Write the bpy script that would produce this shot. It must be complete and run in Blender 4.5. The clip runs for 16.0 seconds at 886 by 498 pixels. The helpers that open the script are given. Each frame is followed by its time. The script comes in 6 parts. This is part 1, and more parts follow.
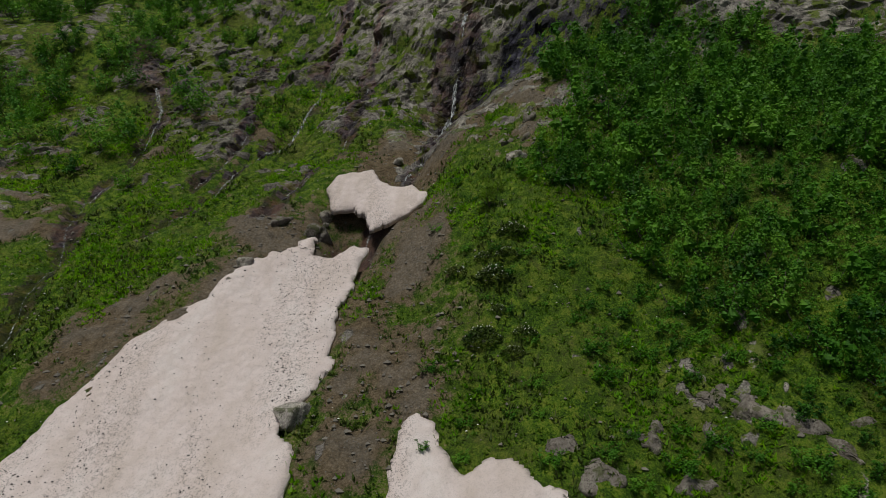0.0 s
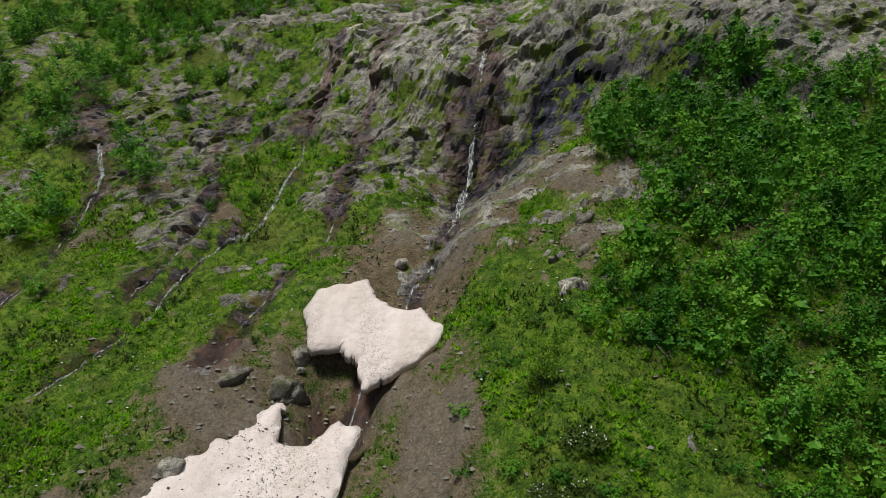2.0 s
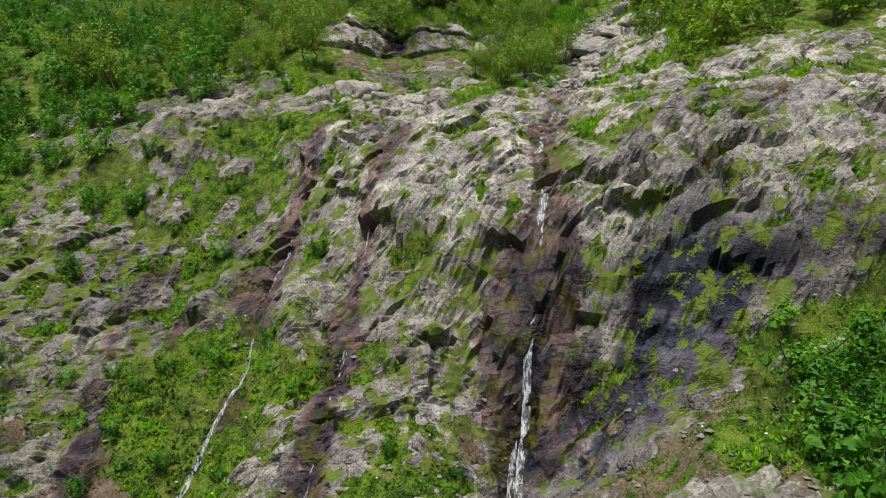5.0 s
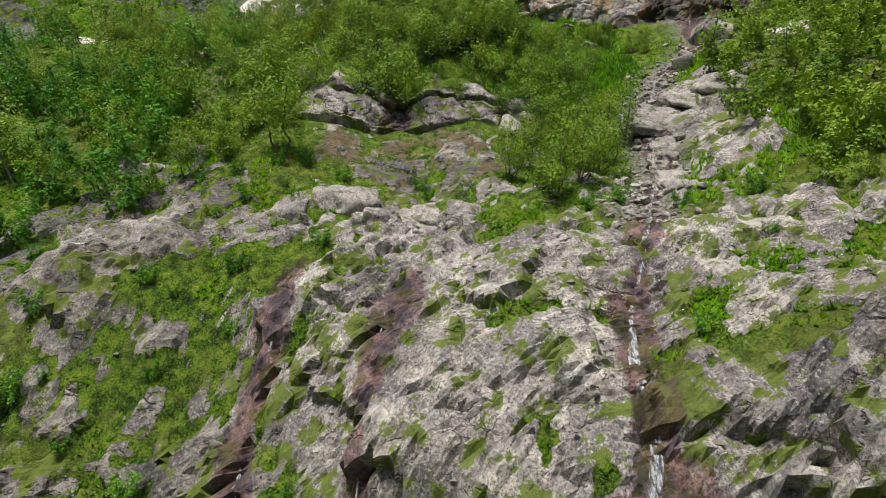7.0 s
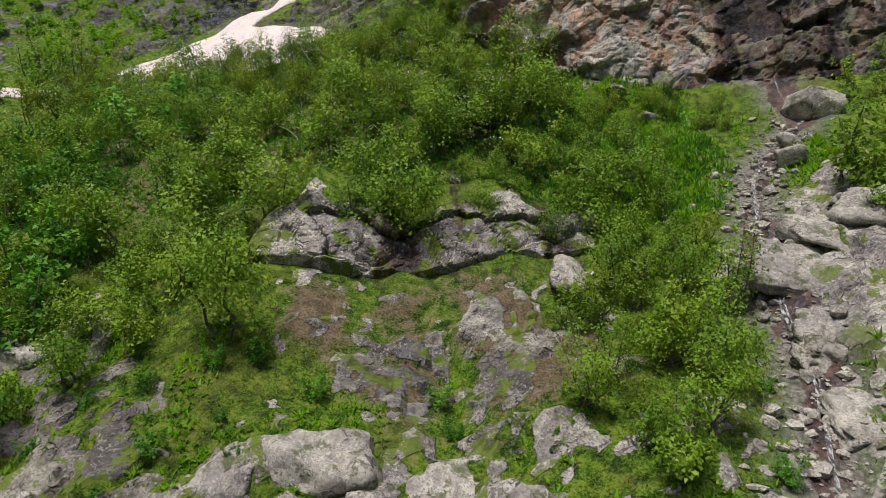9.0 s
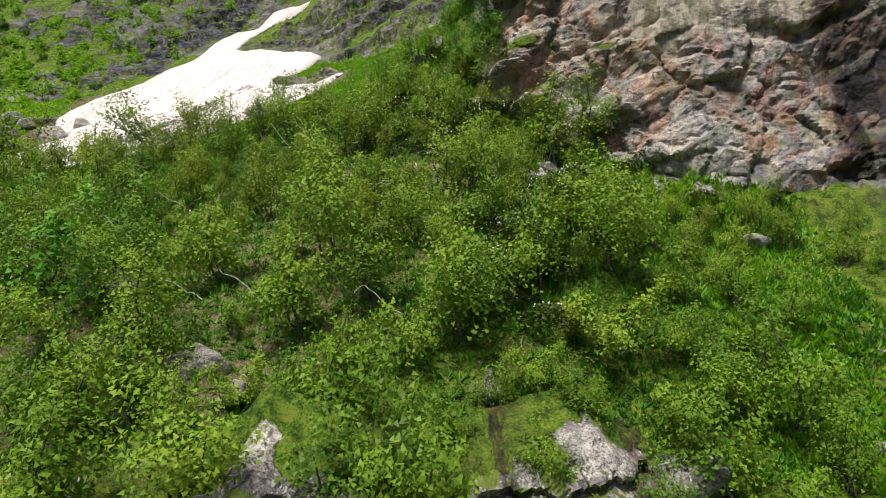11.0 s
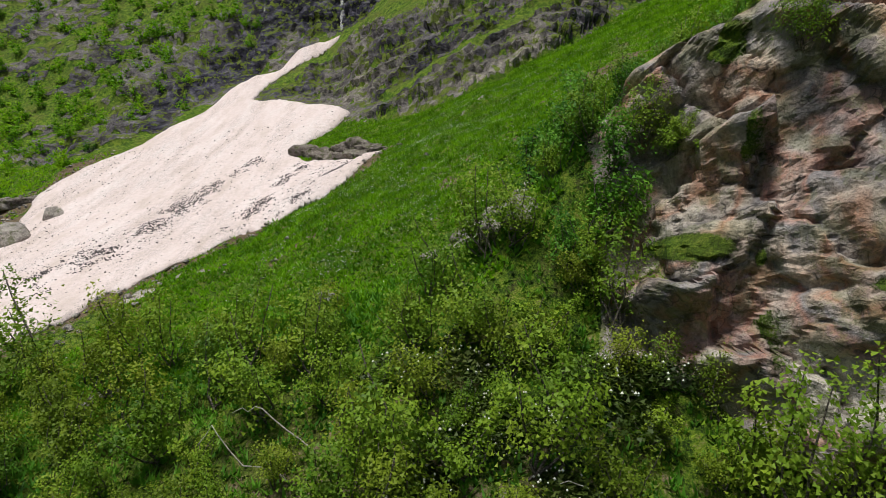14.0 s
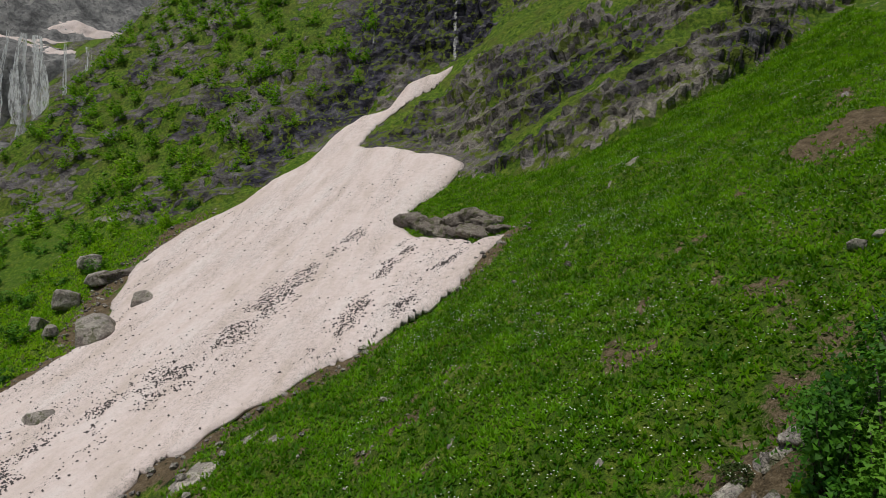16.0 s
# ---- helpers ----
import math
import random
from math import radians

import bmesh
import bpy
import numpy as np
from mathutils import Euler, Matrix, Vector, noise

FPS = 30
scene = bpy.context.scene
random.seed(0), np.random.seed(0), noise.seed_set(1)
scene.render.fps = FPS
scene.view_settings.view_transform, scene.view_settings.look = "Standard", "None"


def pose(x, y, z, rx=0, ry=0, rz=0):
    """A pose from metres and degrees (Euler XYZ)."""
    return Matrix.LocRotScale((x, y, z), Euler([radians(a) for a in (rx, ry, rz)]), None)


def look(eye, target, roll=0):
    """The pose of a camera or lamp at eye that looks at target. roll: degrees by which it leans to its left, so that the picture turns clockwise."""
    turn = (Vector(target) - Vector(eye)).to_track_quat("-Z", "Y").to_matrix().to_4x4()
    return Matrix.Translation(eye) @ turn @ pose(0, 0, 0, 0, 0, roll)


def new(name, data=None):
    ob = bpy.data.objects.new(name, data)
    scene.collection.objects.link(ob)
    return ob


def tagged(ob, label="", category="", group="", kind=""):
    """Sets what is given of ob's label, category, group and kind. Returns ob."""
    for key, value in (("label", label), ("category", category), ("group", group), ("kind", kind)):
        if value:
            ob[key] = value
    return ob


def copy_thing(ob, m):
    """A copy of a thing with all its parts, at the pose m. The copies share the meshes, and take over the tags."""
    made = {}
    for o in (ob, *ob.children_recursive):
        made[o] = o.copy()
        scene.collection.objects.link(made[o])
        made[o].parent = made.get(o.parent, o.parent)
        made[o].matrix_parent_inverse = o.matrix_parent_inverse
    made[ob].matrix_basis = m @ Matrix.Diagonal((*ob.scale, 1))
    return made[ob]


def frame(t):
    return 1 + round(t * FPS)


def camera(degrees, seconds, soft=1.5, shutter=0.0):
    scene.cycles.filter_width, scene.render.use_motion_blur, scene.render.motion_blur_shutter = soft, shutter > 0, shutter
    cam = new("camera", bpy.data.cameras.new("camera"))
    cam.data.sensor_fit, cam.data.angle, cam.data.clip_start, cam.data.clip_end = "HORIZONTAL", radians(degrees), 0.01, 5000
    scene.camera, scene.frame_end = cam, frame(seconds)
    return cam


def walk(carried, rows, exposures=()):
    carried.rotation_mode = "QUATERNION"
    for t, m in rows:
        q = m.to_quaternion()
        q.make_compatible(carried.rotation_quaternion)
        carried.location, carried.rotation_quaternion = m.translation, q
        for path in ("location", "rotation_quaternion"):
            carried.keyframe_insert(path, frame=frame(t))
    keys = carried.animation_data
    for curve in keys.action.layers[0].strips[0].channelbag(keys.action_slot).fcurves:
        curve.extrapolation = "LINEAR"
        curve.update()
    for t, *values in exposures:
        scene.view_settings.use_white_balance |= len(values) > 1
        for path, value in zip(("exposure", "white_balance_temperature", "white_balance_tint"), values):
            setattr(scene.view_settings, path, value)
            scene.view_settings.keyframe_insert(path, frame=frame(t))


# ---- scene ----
# ---- camera and its flight ----
cam = camera(71.9, 16.0, soft=0.5)
METRES = 100.0
EXPO = [(0.0, -0.98, 6500, 3), (1.5, -0.47, 6450, 1), (3.5, 0.28, 6400, 4), (5.6, 0.35, 6420, 7), (7.0, 0.27, 6450, 9), (9.0, 0.10, 6450, 9), (11.5, 0.46, 6450, 8), (12.5, 0.26, 6450, 8), (13.0, 0.10, 6450, 8), (14.0, -0.1, 6450, 7), (16.0, -0.62, 6500, 6)]
ROWS = [
    (0.0, 0.0, 0.0, 0.0, 0.0, 0.0, -0.0),
    (0.5, -0.0026, 0.0257, 0.0146, -0.04, 0.08, -0.01),
    (1.0, -0.0053, 0.051, 0.0305, -0.11, 0.12, -0.01),
    (1.5, -0.0079, 0.077, 0.0468, -0.19, 0.2, -0.03),
    (2.0, -0.0104, 0.1029, 0.0636, -0.25, 0.3, -0.01),
    (2.5, -0.0131, 0.1288, 0.0811, -0.32, 0.35, -0.03),
    (3.0, -0.0155, 0.1549, 0.0991, -0.36, 0.39, -0.03),
    (3.5, -0.0178, 0.1813, 0.117, -0.38, 0.47, -0.1),
    (6.0, -0.03, 0.3116, 0.2088, -0.61, 0.55, -0.15),
    (6.5, -0.0323, 0.3378, 0.2273, -0.67, 0.58, -0.13),
    (7.0, -0.0349, 0.3641, 0.2458, -0.79, 0.6, -0.1),
    (7.5, -0.0371, 0.3899, 0.2642, -0.81, 0.68, -0.08),
    (8.0, -0.0391, 0.4155, 0.2826, -0.81, 0.73, -0.02),
    (8.5, -0.041, 0.4407, 0.3008, -0.85, 0.78, 0.02),
    (9.0, -0.043, 0.4659, 0.3192, -0.89, 0.82, 0.04),
    (11.5, -0.0525, 0.5908, 0.4073, -1.07, 1.09, -0.06),
    (12.0, -0.0546, 0.616, 0.4254, -1.11, 1.12, -0.08),
    (12.5, -0.0569, 0.6409, 0.4435, -1.13, 1.17, -0.08),
    (13.0, -0.0595, 0.6655, 0.4619, -1.09, 1.15, -0.08),
    (13.5, -0.062, 0.6903, 0.4801, 0.44, 1.19, -0.14),
    (14.0, -0.065, 0.715, 0.4982, 2.52, 1.23, -0.24),
    (14.5, -0.0689, 0.74, 0.5165, 5.0, 1.25, -0.3),
    (15.0, -0.0736, 0.7651, 0.5346, 7.9, 1.29, -0.37),
    (15.5, -0.0796, 0.79, 0.5529, 10.61, 1.3, -0.44),
    (16.0, -0.0868, 0.815, 0.5711, 13.03, 1.34, -0.53),
]
walk(cam, [(t, pose(METRES * x, METRES * y, METRES * z, 90 + pitch, roll, yaw)) for t, x, y, z, yaw, pitch, roll in ROWS],
     exposures=EXPO)

# ---- daylight: high thin overcast with a soft sun ----
world = bpy.data.worlds.new("overcast_sky")
scene.world = world
world.use_nodes = True
wn = world.node_tree.nodes
sky = wn.new("ShaderNodeTexSky")
sky.sky_type, sky.sun_disc = "NISHITA", False
sky.sun_elevation, sky.sun_rotation = radians(68), radians(209)
sky.dust_density, sky.air_density = 3.0, 1.0
wn["Background"].inputs["Strength"].default_value = 0.046
world.node_tree.links.new(sky.outputs["Color"], wn["Background"].inputs["Color"])
sun = new("sun", bpy.data.lights.new("sun", "SUN"))
sun.data.energy, sun.data.angle, sun.data.color = 3.7, radians(14), (1.0, 0.96, 0.9)
sun.matrix_world = look((0, 0, 0), (0.2, 0.36, -1.0))

# ---- materials ----
class Nodes:
    """Short hand for building a node tree."""

    def __init__(self, name):
        self.m = bpy.data.materials.new(name)
        self.m.use_nodes = True
        self.t = self.m.node_tree
        self.b = self.t.nodes["Principled BSDF"]
        self.out = self.t.nodes["Material Output"]
        self.pos = self.t.nodes.new("ShaderNodeNewGeometry").outputs["Position"]

    def put(self, socket, v):
        if hasattr(v, "is_output"):
            self.t.links.new(v, socket)
        elif isinstance(v, tuple) and len(v) == 3 and socket.type == "RGBA":
            socket.default_value = (*v, 1)
        else:
            socket.default_value = v

    def noise(self, scale, detail=4.0, rough=0.55, vec=None, warp=0.0):
        n = self.t.nodes.new("ShaderNodeTexNoise")
        self.put(n.inputs["Vector"], self.pos if vec is None else vec)
        for key, v in (("Scale", scale), ("Detail", detail), ("Roughness", rough), ("Distortion", warp)):
            n.inputs[key].default_value = v
        return n.outputs["Fac"]

    def cell(self, scale, feature="F1", vec=None, out="Distance"):
        n = self.t.nodes.new("ShaderNodeTexVoronoi")
        n.feature = feature
        self.put(n.inputs["Vector"], self.pos if vec is None else vec)
        n.inputs["Scale"].default_value = scale
        return n.outputs[out]

    def scaled(self, sx, sy, sz, rx=0, ry=0, rz=0, vec=None):
        n = self.t.nodes.new("ShaderNodeMapping")
        self.put(n.inputs["Vector"], self.pos if vec is None else vec)
        n.inputs["Scale"].default_value = (sx, sy, sz)
        n.inputs["Rotation"].default_value = (radians(rx), radians(ry), radians(rz))
        return n.outputs["Vector"]

    def warped(self, size, amount):
        """The position, pushed about by noise, so that cells lose their straight edges."""
        n = self.t.nodes.new("ShaderNodeTexNoise")
        self.put(n.inputs["Vector"], self.pos)
        n.inputs["Scale"].default_value = size
        n.inputs["Detail"].default_value = 3.0
        a = self.t.nodes.new("ShaderNodeVectorMath")
        a.operation = "MULTIPLY_ADD"
        self.put(a.inputs[0], n.outputs["Color"])
        a.inputs[1].default_value = (amount,) * 3
        self.put(a.inputs[2], self.pos)
        return a.outputs["Vector"]

    def math(self, op, a, b=0.0, c=None):
        n = self.t.nodes.new("ShaderNodeMath")
        n.operation = op
        self.put(n.inputs[0], a)
        self.put(n.inputs[1], b)
        if c is not None:
            self.put(n.inputs[2], c)
        return n.outputs[0]

    def span(self, v, a, b, lo=0.0, hi=1.0):
        n = self.t.nodes.new("ShaderNodeMapRange")
        n.interpolation_type = "SMOOTHSTEP"
        for q, x in enumerate((v, a, b, lo, hi)):
            self.put(n.inputs[q], x)
        return n.outputs[0]

    def ramp(self, v, *stops):
        n = self.t.nodes.new("ShaderNodeValToRGB")
        e = n.color_ramp.elements
        while len(e) < len(stops):
            e.new(0.5)
        for el, (at, col) in zip(e, stops):
            el.position, el.color = at, (*col, 1)
        self.put(n.inputs["Fac"], v)
        return n.outputs["Color"]

    def mix(self, f, a, b, kind="MIX"):
        n = self.t.nodes.new("ShaderNodeMix")
        n.data_type, n.blend_type = "RGBA", kind
        self.put(n.inputs[0], f)
        self.put(n.inputs[6], a)
        self.put(n.inputs[7], b)
        return n.outputs[2]

    def facets(self, scale, vec=None):
        """Flat faces, each with a slant of its own."""
        n = self.t.nodes.new("ShaderNodeTexVoronoi")
        v = self.pos if vec is None else vec
        self.put(n.inputs["Vector"], v)
        n.inputs["Scale"].default_value = scale
        lean, off, dot = (self.t.nodes.new("ShaderNodeVectorMath") for _ in range(3))
        lean.operation, off.operation, dot.operation = "SUBTRACT", "SUBTRACT", "DOT_PRODUCT"
        self.put(lean.inputs[0], n.outputs["Color"])
        lean.inputs[1].default_value = (0.5, 0.5, 0.5)
        self.put(off.inputs[0], v)
        self.put(off.inputs[1], n.outputs["Position"])
        self.put(dot.inputs[0], lean.outputs["Vector"])
        self.put(dot.inputs[1], off.outputs["Vector"])
        return dot.outputs["Value"]

    def attr(self, name):
        n = self.t.nodes.new("ShaderNodeAttribute")
        n.attribute_name = name
        sep = self.t.nodes.new("ShaderNodeSeparateColor")
        self.put(sep.inputs[0], n.outputs["Color"])
        return (*sep.outputs, n.outputs["Alpha"])

    def random(self):
        return self.t.nodes.new("ShaderNodeObjectInfo").outputs["Random"]

    def island(self):
        return self.t.nodes.new("ShaderNodeNewGeometry").outputs["Random Per Island"]

    def bump(self, h, dist, strength=1.0, normal=None):
        n = self.t.nodes.new("ShaderNodeBump")
        n.inputs["Distance"].default_value, n.inputs["Strength"].default_value = dist, strength
        self.put(n.inputs["Height"], h)
        if normal is not None:
            self.put(n.inputs["Normal"], normal)
        return n.outputs["Normal"]

    def set(self, **kw):
        for key, v in kw.items():
            self.put(self.b.inputs[key.replace("_", " ")], v)
        return self.m


def rock_colour(n):
    """Pale warm gneiss in jointed slabs with lichen, violet stains and dark cracks. Returns colour and height."""
    big = n.noise(0.45, 5)
    mid = n.noise(2.6, 6, 0.65)
    fine = n.noise(9.0, 5, 0.75)
    col = n.ramp(mid, (0.34, (0.24, 0.22, 0.21)), (0.45, (0.40, 0.37, 0.35)), (0.54, (0.525, 0.49, 0.455)), (0.66, (0.66, 0.625, 0.58)))
    col = n.mix(n.span(big, 0.50, 0.60, 0, 0.66), col, n.mix(mid, (0.10, 0.085, 0.105), (0.28, 0.245, 0.27)))
    w = n.warped(1.1, 0.9)
    block = n.scaled(0.75, 0.9, 1.15, 20, 32, 20, w)
    col = n.mix(1.0, col, n.ramp(n.cell(0.62, vec=block, out="Color"), (0.1, (0.66, 0.64, 0.64)), (0.5, (0.97, 0.96, 0.95)), (0.9, (1.16, 1.14, 1.10))), "MULTIPLY")
    col = n.mix(1.0, col, n.ramp(n.cell(2.3, vec=block, out="Color"), (0.1, (0.74, 0.72, 0.71)), (0.5, (1.0, 1.0, 1.0)), (0.9, (1.14, 1.13, 1.11))), "MULTIPLY")
    col = n.mix(1.0, col, n.ramp(fine, (0.36, (0.62, 0.60, 0.58)), (0.5, (1.0, 1.0, 1.0)), (0.66, (1.16, 1.14, 1.11))), "MULTIPLY")
    spots = n.math("MULTIPLY", n.span(n.noise(15, 4, 0.8), 0.53, 0.56), n.span(n.noise(1.3, 4), 0.36, 0.54, 0.25, 1))
    col = n.mix(n.math("MULTIPLY", spots, 0.85), col, (0.055, 0.05, 0.052))
    pale = n.math("MULTIPLY", n.span(n.noise(10, 5, 0.65, n.scaled(1, 1, 1, 40)), 0.54, 0.61), n.span(n.noise(0.9, 3), 0.42, 0.56))
    col = n.mix(n.math("MULTIPLY", pale, 0.75), col, (0.60, 0.61, 0.50))
    gate = n.math("MULTIPLY", n.span(n.noise(0.9, 5, 0.65), 0.40, 0.54), 0.2)
    crack = n.math("MINIMUM", n.span(n.math("ADD", n.cell(0.62, "DISTANCE_TO_EDGE", block), n.math("MULTIPLY", gate, 0.6)), 0.0, 0.035), n.span(n.math("ADD", n.cell(2.3, "DISTANCE_TO_EDGE", block), n.math("MULTIPLY", gate, 1.6)), 0.0, 0.07, 0.25, 1))
    col = n.mix(n.math("MULTIPLY", n.math("SUBTRACT", 1.0, crack), 0.85), col, (0.035, 0.033, 0.028))
    skew = n.scaled(0.8, 1.0, 1.3, 15, 25, 10, n.warped(2.2, 0.12))
    facets = n.math("ADD", n.math("MULTIPLY", n.facets(0.9, skew), 3.2), n.math("MULTIPLY", n.facets(3.2, skew), 3.0))
    h = n.math("ADD", n.math("ADD", n.math("MULTIPLY", crack, 0.4), facets), n.math("ADD", n.math("MULTIPLY", mid, 0.45), n.math("MULTIPLY", fine, 0.4)))
    return col, h


def ground_material():
    n = Nodes("mountainside")
    rock, dirt, wet, warm = n.attr("cover")
    lush, violet, gravel, dull = n.attr("cover_more")
    n1, n2, n3, n4 = n.noise(0.3, 5), n.noise(2.2, 5, 0.6), n.noise(13, 5, 0.65), n.noise(60, 3, 0.6)
    blade = n.noise(34, 3, 0.7)
    # The near-black end of the ramp paints small shadows between the blades.
    grass = n.ramp(n.math("ADD", n.math("ADD", n.math("MULTIPLY", n2, 0.4), n.math("MULTIPLY", n3, 0.35)), n.math("MULTIPLY", blade, 0.25)),
                   (0.42, (0.012, 0.030, 0.002)), (0.475, (0.050, 0.110, 0.006)), (0.525, (0.14, 0.245, 0.012)), (0.58, (0.26, 0.31, 0.04)))
    grass = n.mix(n.span(n1, 0.45, 0.7, 0, 0.5), grass, (0.17, 0.16, 0.04))
    grass = n.mix(n.span(n.noise(0.9, 6, 0.7), 0.55, 0.65, 0, 0.45), grass, n.mix(n3, (0.06, 0.045, 0.018), (0.20, 0.155, 0.07)))
    grass = n.mix(n.math("MULTIPLY", lush, n.span(n2, 0.42, 0.58, 0.75, 0.3)), grass, n.ramp(n3, (0.3, (0.026, 0.078, 0.003)), (0.7, (0.115, 0.235, 0.008))))
    col, h = rock_colour(n)
    col = n.mix(dull, col, n.mix(1.0, col, (0.58, 0.58, 0.55), "MULTIPLY"))
    w = n.warped(0.5, 1.2)
    zone = n.noise(0.28, 3, 0.5, n.scaled(1, 1, 0.8, 0, 25, 0, w))
    tan = n.ramp(zone, (0.30, (0.42, 0.41, 0.405)), (0.40, (0.56, 0.51, 0.455)), (0.45, (0.50, 0.295, 0.21)), (0.495, (0.56, 0.48, 0.41)), (0.55, (0.33, 0.32, 0.335)), (0.60, (0.47, 0.27, 0.215)), (0.68, (0.58, 0.55, 0.51)))
    hang = n.noise(0.9, 5, 0.65, n.scaled(2.2, 2.2, 0.16))
    tan = n.mix(n.span(hang, 0.53, 0.64, 0, 0.5), tan, (0.10, 0.095, 0.09))
    tan = n.mix(n.span(hang, 0.44, 0.36, 0, 0.55), tan, (0.50, 0.46, 0.39))
    patchy = n.noise(1.7, 6, 0.7, n.scaled(1, 1, 1.3, 0, -30, 0))
    tan = n.mix(n.span(patchy, 0.56, 0.62, 0, 0.5), tan, n.mix(n3, (0.08, 0.08, 0.085), (0.24, 0.23, 0.235)))
    flake = n.noise(4.0, 5, 0.7)
    tan = n.mix(n.span(flake, 0.57, 0.62, 0, 0.45), tan, (0.09, 0.08, 0.08))
    tan = n.mix(n.span(flake, 0.43, 0.36, 0, 0.35), tan, (0.58, 0.55, 0.50))
    tone = n.cell(0.7, vec=n.scaled(0.8, 0.8, 1.1, 0, 30, 0, n.warped(1.2, 0.8)), out="Color")
    tan = n.mix(0.8, tan, n.mix(1.0, tan, n.ramp(tone, (0.1, (0.52, 0.50, 0.50)), (0.45, (0.92, 0.89, 0.87)), (0.9, (1.28, 1.25, 1.20))), "MULTIPLY"))
    chunk = n.scaled(0.8, 0.8, 1.1, 0, 30, 0, n.warped(1.2, 0.8))
    rift = n.math("MINIMUM", n.span(n.math("ADD", n.cell(0.7, "DISTANCE_TO_EDGE", chunk), n.math("MULTIPLY", n.span(n.noise(0.7, 4), 0.40, 0.54), 0.16)), 0.0, 0.045), n.span(n.math("ADD", n.cell(2.6, "DISTANCE_TO_EDGE", chunk), n.math("MULTIPLY", n.span(n.noise(1.1, 4), 0.40, 0.54), 0.25)), 0.0, 0.07, 0.3, 1))
    tan = n.mix(n.math("MULTIPLY", n.math("SUBTRACT", 1.0, rift), 0.8), tan, (0.04, 0.037, 0.035))
    tan = n.mix(1.0, tan, n.ramp(n.noise(8.0, 5, 0.72), (0.36, (0.62, 0.60, 0.59)), (0.5, (1.0, 1.0, 1.0)), (0.64, (1.18, 1.16, 1.13))), "MULTIPLY")
    bare = n.mix(n.span(hang, 0.42, 0.6), n.mix(n2, (0.60, 0.55, 0.47), (0.50, 0.42, 0.32)), n.mix(n2, (0.30, 0.24, 0.17), (0.16, 0.15, 0.14)))
    tan = n.mix(n.math("MULTIPLY", dull, n.span(patchy, 0.45, 0.58, 1.0, 0.6)), tan, bare)
    h = n.mix(warm, h, n.math("ADD", n.math("MULTIPLY", flake, 1.3), n.math("ADD", n.math("MULTIPLY", patchy, 1.0), n.math("ADD", n.math("MULTIPLY", n.facets(0.8, w), 5.0), n.math("ADD", n.math("MULTIPLY", n.facets(2.2), 4.0), n.math("MULTIPLY", n.facets(6.0), 2.0))))))
    col = n.mix(warm, col, tan)
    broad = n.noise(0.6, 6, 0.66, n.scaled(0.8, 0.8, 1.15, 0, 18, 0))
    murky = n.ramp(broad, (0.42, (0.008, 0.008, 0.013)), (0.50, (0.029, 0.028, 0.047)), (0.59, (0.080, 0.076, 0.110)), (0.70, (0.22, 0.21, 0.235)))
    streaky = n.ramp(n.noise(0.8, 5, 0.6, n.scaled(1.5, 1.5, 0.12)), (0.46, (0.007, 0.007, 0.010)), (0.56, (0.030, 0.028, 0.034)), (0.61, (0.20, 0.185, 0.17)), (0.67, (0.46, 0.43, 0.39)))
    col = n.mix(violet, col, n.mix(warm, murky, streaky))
    h = n.math("ADD", h, n.math("MULTIPLY", n.math("ADD", n.facets(0.5, n.scaled(0.8, 0.8, 1.2, 0, 18, 0)), broad), n.math("MULTIPLY", n.math("SUBTRACT", violet, n.math("MULTIPLY", violet, warm)), 6.0)))
    mossy = n.math("MULTIPLY", n.span(n.math("ADD", n.math("ADD", n.noise(1.2, 5, 0.6), n.math("MULTIPLY", n3, 0.3)), n.math("MULTIPLY", n1, 0.4)), 0.885, 0.92), n.span(warm, 0, 1, 1, 0.3))
    col = n.mix(n.math("MULTIPLY", mossy, 0.9), col, n.mix(n3, (0.05, 0.09, 0.006), (0.19, 0.24, 0.02)))
    stone = n.mix(n.cell(7, out="Distance"), (0.46, 0.43, 0.40), (0.10, 0.09, 0.08))
    earth = n.ramp(n.math("ADD", n.math("MULTIPLY", n3, 0.6), n.math("MULTIPLY", n2, 0.4)), (0.34, (0.055, 0.038, 0.022)), (0.5, (0.175, 0.128, 0.076)), (0.66, (0.36, 0.28, 0.19)))
    pebbles = n.span(n.cell(9), 0.13, 0.2, 1, 0)
    earth = n.mix(n.math("MULTIPLY", pebbles, 0.55), earth, n.mix(n4, (0.12, 0.11, 0.10), (0.36, 0.33, 0.29)))
    f_rock = n.span(n.math("ADD", rock, n.math("MULTIPLY", n.math("SUBTRACT", n3, 0.5), 0.55)), 0.42, 0.56)
    f_dirt = n.span(n.math("ADD", dirt, n.math("MULTIPLY", n.math("SUBTRACT", n.math("ADD", n2, n.math("MULTIPLY", n3, 0.6)), 0.8), 1.3)), 0.35, 0.65)
    f_wet = n.span(n.math("ADD", wet, n.math("MULTIPLY", n.math("SUBTRACT", n.noise(2.4, 6, 0.75, n.scaled(1.6, 1, 0.5)), 0.5), 1.9)), 0.38, 0.62)
    base = n.mix(f_dirt, grass, earth)
    base = n.mix(f_rock, base, col)
    base = n.mix(n.math("MULTIPLY", gravel, 0.9), base, stone)
    base = n.mix(f_wet, base, n.mix(1.0, n.mix(n.span(violet, 0, 0.8, 0.2, 0), base, (0.4, 0.33, 0.33)), n.mix(n.span(n.noise(1.3, 5), 0.4, 0.6), (0.31, 0.26, 0.32), (0.66, 0.47, 0.45)), "MULTIPLY"))
